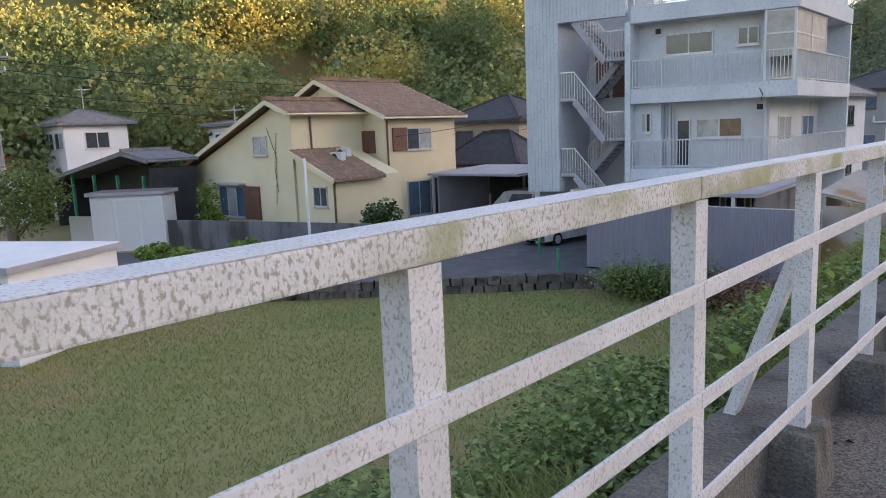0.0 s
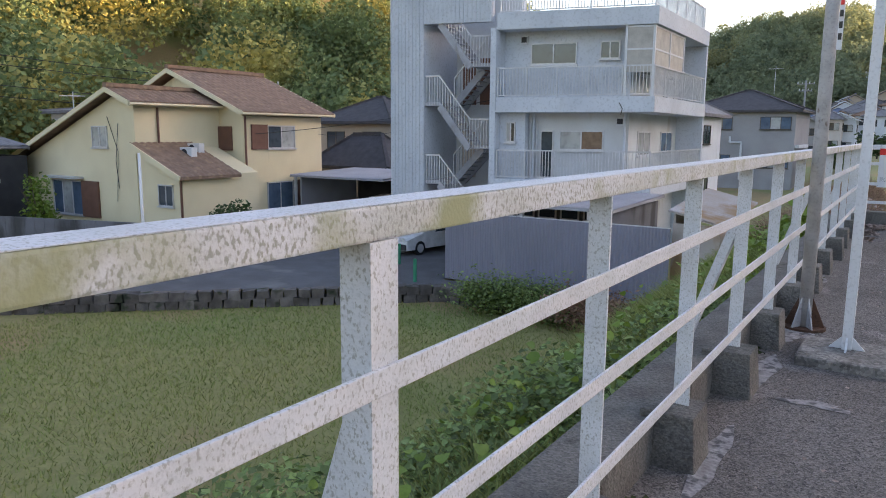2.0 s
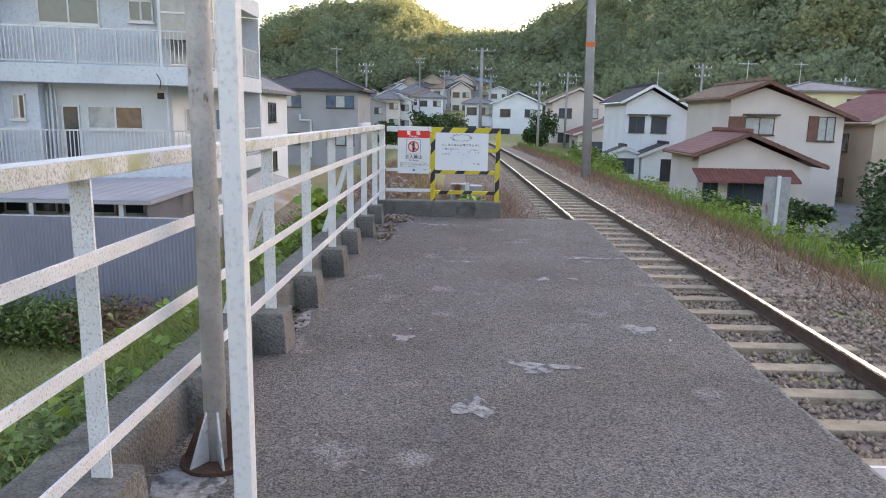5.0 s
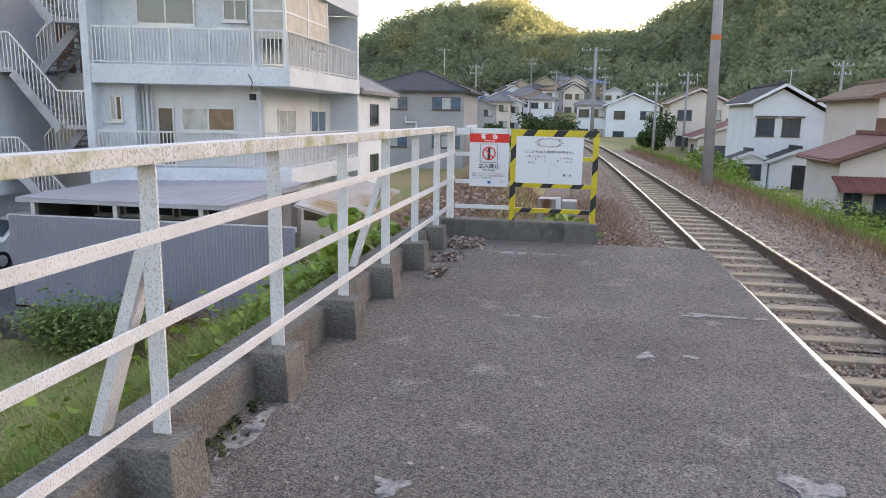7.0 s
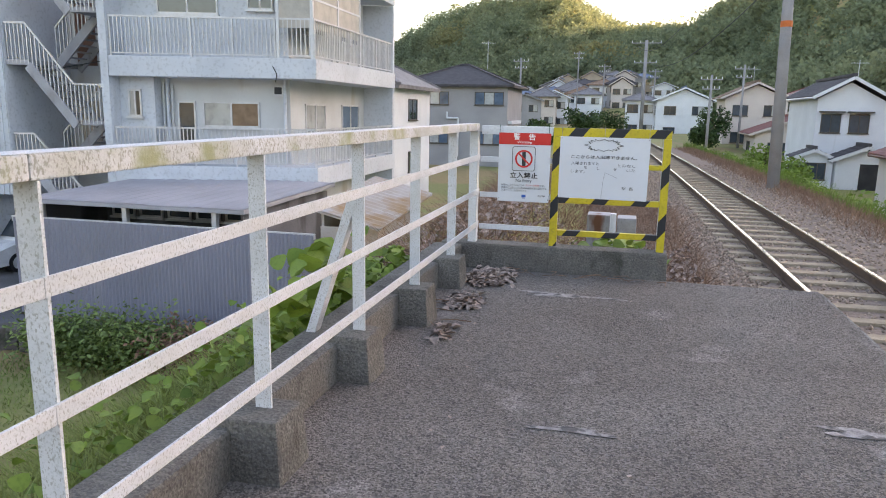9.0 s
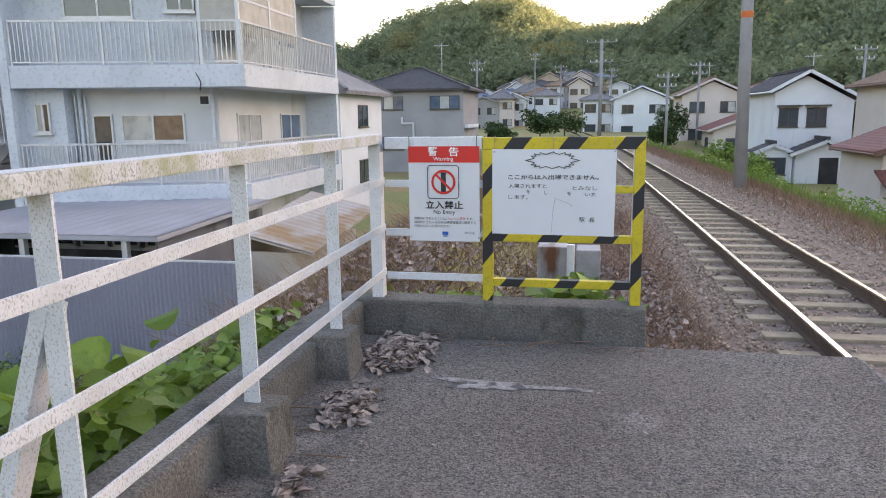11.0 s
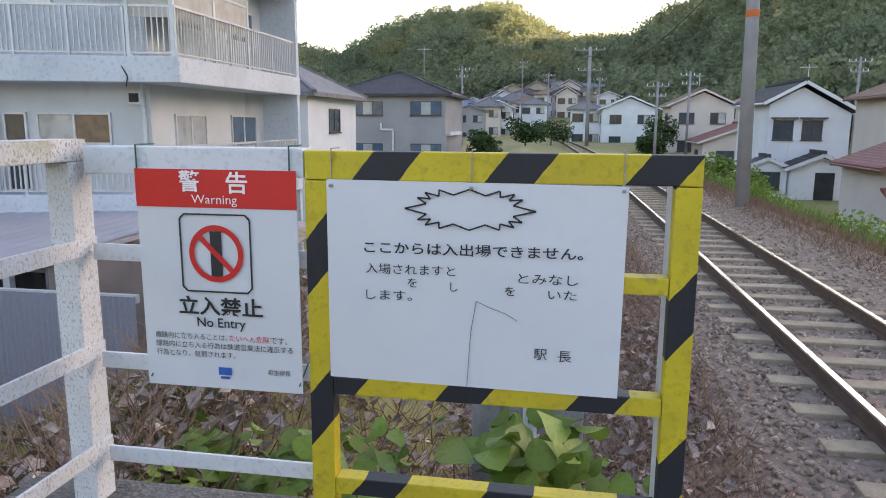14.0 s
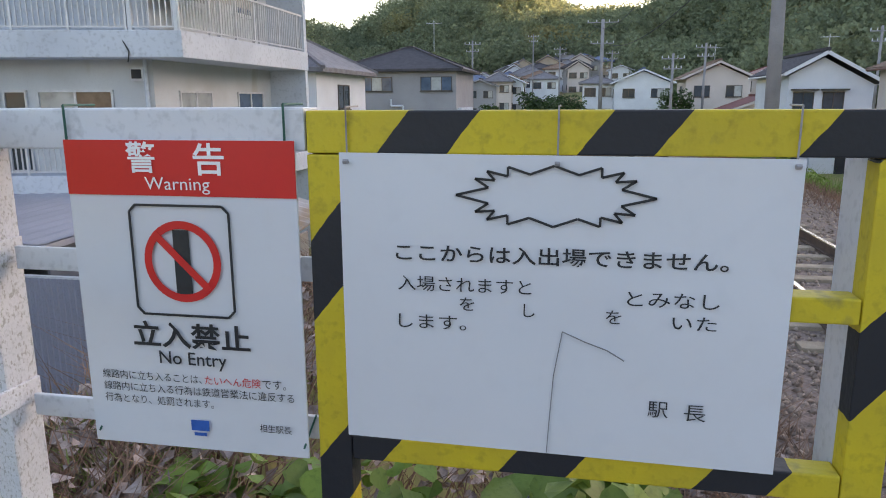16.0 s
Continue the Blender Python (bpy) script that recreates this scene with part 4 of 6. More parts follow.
writing("No Entry", s1, -0.357, -0.227, 0.695, 0.727, F, "ink", 0.008)
writing("線路内に立ち入ることは、", s1, -0.475, -0.278, 0.668, 0.685, F)
writing("たいへん危険", s1, -0.272, -0.165, 0.668, 0.685, F, "red")
writing("です。", s1, -0.162, -0.118, 0.668, 0.685, F)
writing("線路内に立ち入る行為は鉄道営業法に違反する", s1, -0.475, -0.104, 0.645, 0.662, F)
writing("行為となり、処罰されます。", s1, -0.475, -0.258, 0.622, 0.639, F)
writing("相生駅長", s1, -0.172, -0.112, 0.585, 0.600, F)
local(s1, G().box(-0.305, -0.270, F - 0.001, F, 0.578, 0.598).box(-0.300, -0.276, F - 0.001, F, 0.568, 0.574), "emblem", INKB, "small blue emblem")
for x in (-0.50, -0.10):
    local(s1, G().tube((x, EY - 0.037, 1.085), (x, EY - 0.037, 1.158), 0.0022, n=6).tube((x, EY - 0.037, 1.158), (x, EY + 0.045, 1.158), 0.0022, n=6), "wire_tie", mat("green_wire", (0.02, 0.12, 0.09), None, 5, 0.5, bump=0))
for x, z in ((-0.495, 0.56), (-0.09, 0.56)):
    local(s1, G().tube((x, SY - 0.004, z), (x + 0.012, SY + 0.03, z + 0.05), 0.002, n=6), "wire_tie", MATS["green_wire"])

s2 = thing("notice_board", "white notice board with a crack wired to the striped frame", "sign", at=(0.33, SY, 0.6))
local(s2, G().hexa([(-0.012, SY, 0.605), (0.682, SY, 0.598), (0.682, SY + 0.004, 0.598), (-0.012, SY + 0.004, 0.605), (-0.012, SY, 1.094), (0.686, SY, 1.090), (0.686, SY + 0.004, 1.090), (-0.012, SY + 0.004, 1.094)]), "plate", SIGNW)
pts = []
for i in range(32):
    a = 2 * math.pi * i / 32 + 0.0
    out = i % 2 == 0
    rx, rz = (0.128, 0.047) if out else (0.102, 0.034)
    cx = abs(math.cos(a)) ** 0.62 * (1 if math.cos(a) >= 0 else -1)
    sz = abs(math.sin(a)) ** 0.62 * (1 if math.sin(a) >= 0 else -1)
    if i in (0, 16):
        rx = 0.152
    pts.append((0.331 + rx * cx, 1.030 + rz * sz))
local(s2, outline(G(), pts, 0.0038, F), "burst_outline", INK)
writing("ここからは入出場できません。", s2, 0.080, 0.592, 0.921, 0.950, F, "ink", 0.012)
for body, x0, x1, z0, z1 in (("入場されますと", 0.083, 0.300, 0.872, 0.897), ("とみなし", 0.447, 0.583, 0.862, 0.886), ("を", 0.185, 0.209, 0.842, 0.864), ("し", 0.288, 0.306, 0.836, 0.858),
                             ("を", 0.416, 0.440, 0.832, 0.854), ("いた", 0.516, 0.581, 0.828, 0.850), ("します。", 0.083, 0.196, 0.808, 0.832), ("駅", 0.487, 0.518, 0.681, 0.708), ("長", 0.542, 0.575, 0.679, 0.706)):
    writing(body, s2, x0, x1, z0, z1, F)
g = G()
for a, b in zip([(0.330, 0.605), (0.333, 0.66), (0.338, 0.74), (0.350, 0.815), (0.385, 0.80), (0.42, 0.788)], [(0.333, 0.66), (0.338, 0.74), (0.350, 0.815), (0.385, 0.80), (0.42, 0.788), (0.447, 0.772)]):
    g.beam((a[0], F, a[1]), (b[0], F, b[1]), 0.0016, 0.001, (0, 1, 0))
local(s2, g, "crack", mat("crack_grey", (0.25, 0.25, 0.27), None, 9, 0.9, bump=0))
for x in (0.0, 0.335, 0.675):
    local(s2, G().tube((x, EY - 0.034, 1.082), (x, EY - 0.034, 1.166), 0.0015, n=6).tube((x, EY - 0.034, 1.166), (x, EY + 0.03, 1.166), 0.0015, n=6).tube((x - 0.004, SY - 0.004, 1.08), (x + 0.004, SY - 0.004, 1.08), 0.004, n=6), "wire_tie", GALV)

s1.location += Vector((-0.004, 0, 0.012))

# ---- poles on the platform ----
pad = single("concrete_pad", G().box(-0.50, -0.02, 6.12, 6.64, -0.02, 0.055), CONC, "grey concrete pad under the white pole", "pad", bevel=0.012)
wp = thing("white_pole", "square white painted steel pole with gusset feet on a concrete pad", "pole", at=(-0.22, 6.45, 0.055))
local(wp, G().box(-0.291, -0.237, 6.403, 6.457, 0.05, 3.6), "shaft", PAINT_NEW, bevel=0.006)
for dx, dy in ((1, 0), (-1, 0), (0, 1), (0, -1)):
    c = Vector((-0.264, 6.43, 0))
    d, s = Vector((dx, dy, 0)), Vector((-dy, dx, 0)) * 0.005
    a, b, e = c + d * 0.026 + Vector((0, 0, 0.056)), c + d * 0.095 + Vector((0, 0, 0.056)), c + d * 0.026 + Vector((0, 0, 0.13))
    local(wp, G().poly(a + s, b + s, e + s).poly(a - s, e - s, b - s).poly(a + s, a - s, b - s, b + s).poly(b + s, b - s, e - s, e + s), "gusset", PAINT_NEW)
gp = thing("grey_pole", "round grey galvanised pole with rusty flared base beside the railing", "pole", at=(-0.56, 7.02, 0))
local(gp, G().tube((-0.56, 7.02, 0.0), (-0.56, 7.02, 4.2), 0.042, n=20), "shaft", POLEG, smooth=True)
local(gp, G().tube((-0.56, 7.02, 0.0), (-0.56, 7.02, 0.018), 0.135, n=20), "base_plate", RUST)
for k in range(6):
    a = k * math.pi / 3
    d, s = Vector((math.cos(a), math.sin(a), 0)), Vector((-math.sin(a), math.cos(a), 0)) * 0.004
    c = Vector((-0.56, 7.02, 0.018))
    p, q, e = c + d * 0.04, c + d * 0.125, c + d * 0.04 + Vector((0, 0, 0.20))
    local(gp, G().poly(p + s, q + s, e + s).poly(p - s, e - s, q - s).poly(q + s, q - s, e - s, e + s), "gusset", RUST if k % 3 == 0 else POLEG)
sp = thing("pole_plate", "narrow white plate with red marks on the grey pole", "sign", at=(-0.50, 6.95, 1.85))
local(sp, G().box(-0.515, -0.485, 6.955, 6.965, 1.82, 2.22), "plate", SIGNW)
for i in range(5):
    local(sp, G().box(-0.510, -0.490, 6.950, 6.953, 2.16 - i * 0.07, 2.20 - i * 0.07), "mark", SIGNR if i < 2 else INK)

# ---- tactile paving ----


def tile_mesh(w, m):
    g = G().box(0, w - 0.006, 0, 0.294, -0.02, 0.006)
    nx = 5 if w > 0.2 else 3
    for i in range(nx):
        for j in range(5):
            cx, cy = w * (i + 0.5) / nx, 0.3 * (j + 0.5) / 5
            k = len(g.v)
            for r, z in ((0.0125, 0.006), (0.007, 0.0105)):
                g.v += [(cx + r * math.cos(t * math.pi / 4), cy + r * math.sin(t * math.pi / 4), z) for t in range(8)]
            g.f += [(k + t, k + (t + 1) % 8, k + 8 + (t + 1) % 8, k + 8 + t) for t in range(8)] + [tuple(k + 8 + t for t in range(8))]
    return g.mesh("tile", m)


tp = thing("tactile_paving", "beige studded tactile tiles across the platform", "tactile paving", at=(0.5, 6.2, 0))
ty = thing("tactile_line", "worn yellow studded tactile tiles along the platform edge", "tactile paving", at=(1.2, 3, 0))
full, half, yell = tile_mesh(0.298, BEIGE), tile_mesh(0.185, BEIGE), tile_mesh(0.282, YELLOW)


def lay(me, ob, x, y):
    o = new("tile", me)
    o.matrix_world = pose(x, y, rng.uniform(-0.002, 0.001), rng.normal(0, 0.25), rng.normal(0, 0.25), rng.normal(0, 0.3))
    o.parent = ob
    o.matrix_parent_inverse = ob.matrix_world.inverted()


for r in range(2):
    lay(half, tp, -0.036, 5.970 + r * 0.30)
    for i in range(3):
        lay(full, tp, 0.150 + i * 0.299, 5.962 + r * 0.30 - i * 0.014)
for r in range(40):
    lay(yell, ty, 1.046 + rng.uniform(-0.004, 0.004), 6.212 - r * 0.30)

# ---- litter, cracks and pale patches on the platform ----
for cx, cy, rx, ry, n in ((-0.47, 13.47, 0.17, 0.30, 1000), (-0.50, 12.72, 0.12, 0.18, 520), (-0.48, 12.0, 0.06, 0.2, 60)):
    p = rng.normal(0, 0.42, (n, 2))
    c = np.stack([cx + p[:, 0] * rx, cy + p[:, 1] * ry, 0.008 + 0.032 * np.exp(-(p ** 2).sum(1) * 2.2) * rng.uniform(0.2, 1, n)], 1)
    c[:, 0] = np.maximum(c[:, 0], -0.62)
    c[:, 1] = np.minimum(c[:, 1], 13.84)
    tagged(leaves("leaf_litter", c, 0.04, DEADLEAF, 0.6, 1.6, 0.3), "heap of dry curled brown leaves on the platform", "leaf litter", kind="stuff")
n = 700
c = np.stack([rng.uniform(-0.55, 1.9, n), rng.uniform(0, 13.8, n), np.full(n, 0.004)], 1)
c = c[(c[:, 0] < -0.2 + 0.5 * rng.random(n) ** 3) | (rng.random(n) < 0.12)]
tagged(leaves("leaf_scraps", c, 0.018, DEADLEAF, 0.3, 1.6, 0.15), "scattered dry leaf scraps on the asphalt", "leaf litter", kind="stuff")
n = 26000
c = np.stack([rng.uniform(-0.55, 1.95, n), rng.uniform(2.5, 13.8, n), np.full(n, 0.0005)], 1)
keep = ~((c[:, 0] > 0) & (c[:, 0] < 1.40) & (c[:, 1] < 6.56) & (c[:, 1] > 5.9)) & ~((c[:, 0] > 1.05) & (c[:, 0] < 1.4) & (c[:, 1] < 6.5))
CHIP = mat("asphalt_aggregate", (0.19, 0.175, 0.17), (0.12, 0.105, 0.10), 9, 0.9, bump=0, rand=0.55)
tagged(leaves("asphalt_chippings", c[keep], 0.012, CHIP, 0.35, 1.2, 0.2), "worn stone chippings standing out of the asphalt", "chippings", kind="stuff")
PATCH = mat("pale_mortar", (0.36, 0.34, 0.33), (0.22, 0.20, 0.20), 18, 0.95, bump=0.5, stain=(0.10, 0.095, 0.095), stain_scale=16, stain_at=0.50)
for cx, cy, rx, ry in ((0.80, 8.15, 0.16, 0.07), (1.05, 10.25, 0.05, 0.07), (0.35, 10.9, 0.17, 0.025), (0.02, 8.6, 0.06, 0.06), (1.3, 10.3, 0.05, 0.03), (0.42, 7.6, 0.09, 0.12), (-0.32, 5.5, 0.14, 0.05), (0.15, 13.1, 0.35, 0.05), (1.5, 8.9, 0.1, 0.1), (1.55, 11.2, 0.25, 0.04)):
    pts = []
    for i in range(18):
        a = 2 * math.pi * i / 18
        k = 1 + 0.35 * math.sin(3 * a + cx * 9) + rng.uniform(-0.25, 0.25)
        pts.append((cx + rx * k * math.cos(a), cy + ry * k * math.sin(a), 0.004))
    single("mortar_patch", G().poly(*pts), PATCH, "pale scuffed mortar patch on the asphalt", "patch", "scuffs", "structure")

# ---- ballast and equipment by the track ----
n = 34000
u, y = rng.uniform(-1.45, 2.6, n), 7 + rng.random(n) ** 1.3 * 36
u = np.where((y > 13.9) & (rng.random(n) < 0.5), rng.uniform(-2.6, -0.9, n), u)
x = track_x(y) + u
z = np.where(np.abs(u) < 1.3, -0.985, -1.0) + rng.uniform(-0.02, 0.015, n)
z = np.where(np.abs(u) > 1.4, height(x, y) + 0.04, z)
c = np.stack([x, y, z], 1)[(x > 2.05) | (y > 13.95)]
s = rng.uniform(0.016, 0.042, (len(c), 6))
off = np.array([[1, 0, 0], [-1, 0, 0], [0, 1, 0], [0, -1, 0], [0, 0, 1], [0, 0, -1]], float)
v = (c[:, None, :] + off[None] * s[:, :, None] + rng.normal(0, 0.006, (len(c), 6, 3))).reshape(-1, 3)
tri = np.array([[0, 2, 4], [2, 1, 4], [1, 3, 4], [3, 0, 4], [2, 0, 5], [1, 2, 5], [3, 1, 5], [0, 3, 5]])
tagged(arrays("ballast", v, (np.arange(len(c))[:, None, None] * 6 + tri[None]).reshape(-1, 3), BALLAST), "brownish crushed stone ballast between the sleepers", "ballast", kind="stuff")
g = G()
for y0 in np.arange(13.9, 60, 1.0):
    us = np.linspace(-3.4, 2.7, 14) if y0 > 14.05 else np.linspace(-2.4, 2.7, 14)
    for u0, u1 in zip(us[:-1], us[1:]):
        q = [(float(track_x(yy)) + uu, yy) for uu, yy in ((u0, y0), (u1, y0), (u1, y0 + 1), (u0, y0 + 1))]
        g.poly(*[(xx, yy, float(height(xx, yy)) + 0.035) for xx, yy in q])
single("ballast_shoulder", g, mat("ballast_fines", (0.27, 0.20, 0.165), (0.18, 0.13, 0.105), 14, 0.95, bump=1.0, fine=30), "dirty ballast shoulder beyond the platform end", "track bed", kind="structure", smooth=True)
single("ballast_bed", G().box(2.03, 6.2, -14, 13.9, -1.25, -1.0), mat("ballast_fines", (0.15, 0.115, 0.095), (0.10, 0.075, 0.06), 14, 0.95, bump=0.9, fine=30), "dirty ballast shoulder beside the platform", "track bed", kind="structure")
bx = thing("trackside_box", "grey metal cable cabinet with a white pipe behind the barrier", "cabinet", at=(0.42, 15.3, -0.9))
local(bx, G().box(0.18, 0.40, 15.2, 15.45, -1.0, 0.30), "cabinet", GALV, bevel=0.01)
local(bx, G().box(0.47, 0.65, 15.2, 15.45, -1.0, 0.28), "cabinet", GALV, bevel=0.01)
local(bx, G().tube((0.43, 15.15, -1.0), (0.43, 15.15, 0.33), 0.03, n=12), "pipe", PAINT_NEW)
jb = thing("track_device", "white painted track device between the rails", "track device", at=(2.95, 8.6, -0.95))
local(jb, G().box(2.75, 3.45, 8.35, 8.75, -0.94, -0.80), "case", PAINT_NEW, bevel=0.02)
local(jb, G().box(2.82, 3.38, 8.42, 8.68, -0.80, -0.785), "lid", GALV, bevel=0.004)

# ---- line-side poles and wires ----


def pole(at, h, r, label, arms=(), band=None, m=None, lean=0.0):
    x, y, z = at
    p = thing("utility_pole", label, "utility pole", "line poles", at=at)
    local(p, G().tube((x, y, z - 0.5), (x - lean, y, z + h), r, r * 0.75, 14), "shaft", m or POLEC, smooth=True)
    if band:
        local(p, G().tube((x - lean * 0.53, y, band - 0.09), (x - lean * 0.53, y, band + 0.09), r * 0.88 + 0.006, n=14), "band", ORANGEB, "orange warning band")
    for dz, half, dx, dy in arms:
        a = local(p, G().beam((x - dx * half, y - dy * half, z + h - dz), (x + dx * half, y + dy * half, z + h - dz), 0.09, 0.09), "crossarm", GALV)
        for k in (-0.95, -0.4, 0.4, 0.95):
            o = new("insulator", G().tube((x + dx * half * k, y + dy * half * k, z + h - dz + 0.045), (x + dx * half * k, y + dy * half * k, z + h - dz + 0.25), 0.05, 0.03, 8).mesh("insulator", PAINT_NEW))
            o.parent = a
    return p


def wire(a, b, sag=0.6, r=0.012, name="overhead_wire"):
    g, n = G(), 14
    a, b = Vector(a), Vector(b)
    pts = [a.lerp(b, i / n) - Vector((0, 0, 4 * sag * (i / n) * (1 - i / n))) for i in range(n + 1)]
    s = (b - a).cross(Vector((0, 0, 1))).normalized()
    for p in pts:
        g.v += [tuple(p + s * (r * math.cos(t * 1.2566)) + Vector((0, 0, r * math.sin(t * 1.2566)))) for t in range(5)]
    g.f += [(5 * i + t, 5 * i + (t + 1) % 5, 5 * i + 5 + (t + 1) % 5, 5 * i + 5 + t) for i in range(n) for t in range(5)]
    single(name, g, WIRE, "thin dark overhead cable between poles", "cable", "overhead cables")


pole((5.21, 32.64, -0.9), 9.4, 0.19, "grey concrete line pole with an orange band", ((2.6, 1.9, 1, 0),), 4.05, None, 0.2)
pole((2.33, 91.7, -1.0), 10.2, 0.22, "pale concrete line pole with crossarms", ((0.3, 1.6, 1, 0), (2.4, 1.2, 1, 0)))
wire((3.4, 32.6, 5.9), (1.2, 91.7, 8.9), 1.6, 0.018)
wire((5.2, 32.6, 5.9), (2.8, 91.7, 6.8), 1.4, 0.022)
wire((3.4, 32.6, 5.9), (7.0, -10, 6.2), 0.7, 0.016)
wire((2.3, 91.7, 8.8), (-6, 150, 12), 1.5, 0.02)
for x, y, h in ((7.6, 75, 7), (11.5, 84, 8), (24, 78, 9), (34, 70, 8), (-12, 96, 9), (-3, 125, 10), (-8, 140, 12), (4.5, 120, 9)):
    pole((x, y, float(height(x, y))), h, 0.13, "slender grey utility pole among the houses", ((0.4, 0.9, 1, 0), (1.2, 0.7, 1, 0)))
pole((-42.3, 11.9, ROAD), 10.0, 0.19, "tall grey concrete street pole with crossarms", ((0.3, 1.0, 0.4, 0.9), (1.0, 0.8, 0.4, 0.9)))
pole((-43.0, 9.3, ROAD), 8.6, 0.19, "tall grey concrete street pole with crossarms", ((0.3, 0.8, 0.4, 0.9),))
pole((-40.0, 38.5, ROAD), 8.6, 0.15, "grey street pole with crossarms behind the cream house", ((0.3, 0.9, 0.8, 0.6), (1.0, 0.8, 0.8, 0.6)))
for dz in (0.0, -0.5, -1.6, -2.2):
    wire((-42.3, 11.9, 6.0 + dz), (-40, 38.5, 4.8 + dz), 0.35, 0.02)
    wire((-42.3, 11.9, 6.0 + dz), (-43, 9.3, 4.6 + dz), 0.1, 0.02)
pole((-21.4, 15.8, ROAD), 4.2, 0.06, "thin white service pole by the block wall", (), None, PAINT_NEW)
for k in range(2):
    single("green_marker_post", G().tube((-16.0 + k * 2.4, 22.4 - k * 2.3 + 0.4, ROAD - 0.05), (-16.0 + k * 2.4, 22.4 - k * 2.3 + 0.4, ROAD + 0.8), 0.06, n=10), GREENP, "green plastic marker post at the road edge", "marker post", "road markers")

# ---- road and its stone wall ----
g = G()
g.poly((-26, 8.5, ROAD + 0.02), (-18.3, 15.6, ROAD + 0.02), (-12.6, 20.75, ROAD + 0.02), (-6.0, 20.75, ROAD + 0.02), (-6, 21.3, ROAD + 0.02), (-13.1, 21.4, ROAD + 0.02), (-13.1, 30, ROAD + 0.02), (-26, 30, ROAD + 0.02), (-23.3, 19.9, ROAD + 0.02), (-34, 13.2, ROAD + 0.02))
single("road", g, ROADM, "grey asphalt lane and forecourt below the line", "road", kind="structure")
sw = thing("stone_wall", "low dark fieldstone retaining wall along the field", "stone wall", at=(-15, 18, FIELD))
path = [Vector((-24.5, 9.5, 0)), Vector((-18.5, 15.0, 0)), Vector((-12.6, 20.55, 0)), Vector((-6.0, 20.6, 0))]
for a, b in zip(path[:-1], path[1:]):
    n = int((b - a).length / 0.42)
    for r in range(2):
        for i in range(n):
            p = a.lerp(b, (i + 0.5 + 0.3 * (r % 2)) / n)
            w, h = rng.uniform(0.17, 0.22), rng.uniform(0.12, 0.15)
            jit = rng.uniform(-0.035, 0.035, (8, 3))
            d = (b - a).normalized()
            s_ = Vector((-d.y, d.x, 0))
            q = []
            for k, (i0, j0, l0) in enumerate(((-1, -1, -1), (1, -1, -1), (1, 1, -1), (-1, 1, -1), (-1, -1, 1), (1, -1, 1), (1, 1, 1), (-1, 1, 1))):
                q.append(p + d * (w * i0) + s_ * (0.2 * j0) + Vector((0, 0, FIELD + 0.13 + r * 0.27 + h * l0)) + Vector(jit[k]))
            local(sw, G().hexa(q), "stone", STONE)


# ---- vehicles ----
def car(at, rz, paint, label, van=False):
    c = thing("parked_van" if van else "parked_car", label, "van" if van else "car", "parked vehicles", at=at, rz=rz)
    L_, W, H = (4.4, 1.69, 1.95) if van else (3.8, 1.6, 1.5)
    prof = [(-L_ / 2, 0.28), (L_ / 2, 0.28), (L_ / 2, 0.75), (L_ / 2 - 0.25, 0.95), (L_ / 2 - 1.15, H - 0.06), (L_ / 2 - 1.5, H), (-L_ / 2 + 0.2, H), (-L_ / 2, H - 0.5)] if van else [(-L_ / 2, 0.25), (L_ / 2, 0.25), (L_ / 2, 0.65), (L_ / 2 - 0.9, 0.88), (L_ / 2 - 1.5, H - 0.04), (-L_ / 2 + 0.5, H), (-L_ / 2 + 0.05, 0.95), (-L_ / 2, 0.6)]
    g = G()
    g.poly(*[(x, -W / 2, z) for x, z in prof]).poly(*[(x, W / 2, z) for x, z in reversed(prof)])
    for i in range(len(prof)):
        (x, z), (x2, z2) = prof[i], prof[(i + 1) % len(prof)]
        g.poly((x, -W / 2, z), (x, W / 2, z), (x2, W / 2, z2), (x2, -W / 2, z2))
    b = part("body", g, paint, c, bevel=0.05)
    for sy in (-1, 1):
        y = sy * (W / 2 + 0.006)
        x1 = L_ / 2 - (1.25 if van else 1.55)
        for x0, xe in ((-L_ / 2 + 0.35, -0.55), (-0.45, x1 - 0.35)):
            part("side_window", G().poly((x0, y, H - 0.62), (xe + 0.25, y, H - 0.62), (xe, y, H - 0.16), (x0 + 0.05, y, H - 0.16)), GLASS, b)
        for x in (-L_ / 2 + 0.75, L_ / 2 - 0.75):
            t = part("tyre", G().tube((x, y - sy * 0.2, 0.29), (x, y + sy * 0.01, 0.29), 0.29, n=18), RUBBER, c)
            part("rim", G().tube((x, y, 0.29), (x, y + sy * 0.02, 0.29), 0.18, n=14), ALU, t)
        part("headlight", G().box(L_ / 2 - 0.06, L_ / 2 + 0.012, sy * (W / 2 - 0.3) - 0.14, sy * (W / 2 - 0.3) + 0.14, 0.6, 0.74), LAMPW, b)
    p0, p1 = (prof[3], prof[4])
    part("windscreen", G().poly(*[(p0[0] + (p1[0] - p0[0]) * k + 0.02, s * (W / 2 - 0.14), p0[1] + (p1[1] - p0[1]) * k + 0.02) for k, s in ((0.15, -1), (0.15, 1), (0.92, 1), (0.92, -1))]), GLASS, b)
    part("bumper", G().box(L_ / 2 - 0.02, L_ / 2 + 0.06, -W / 2 + 0.05, W / 2 - 0.05, 0.28, 0.5), DARKIN, b)


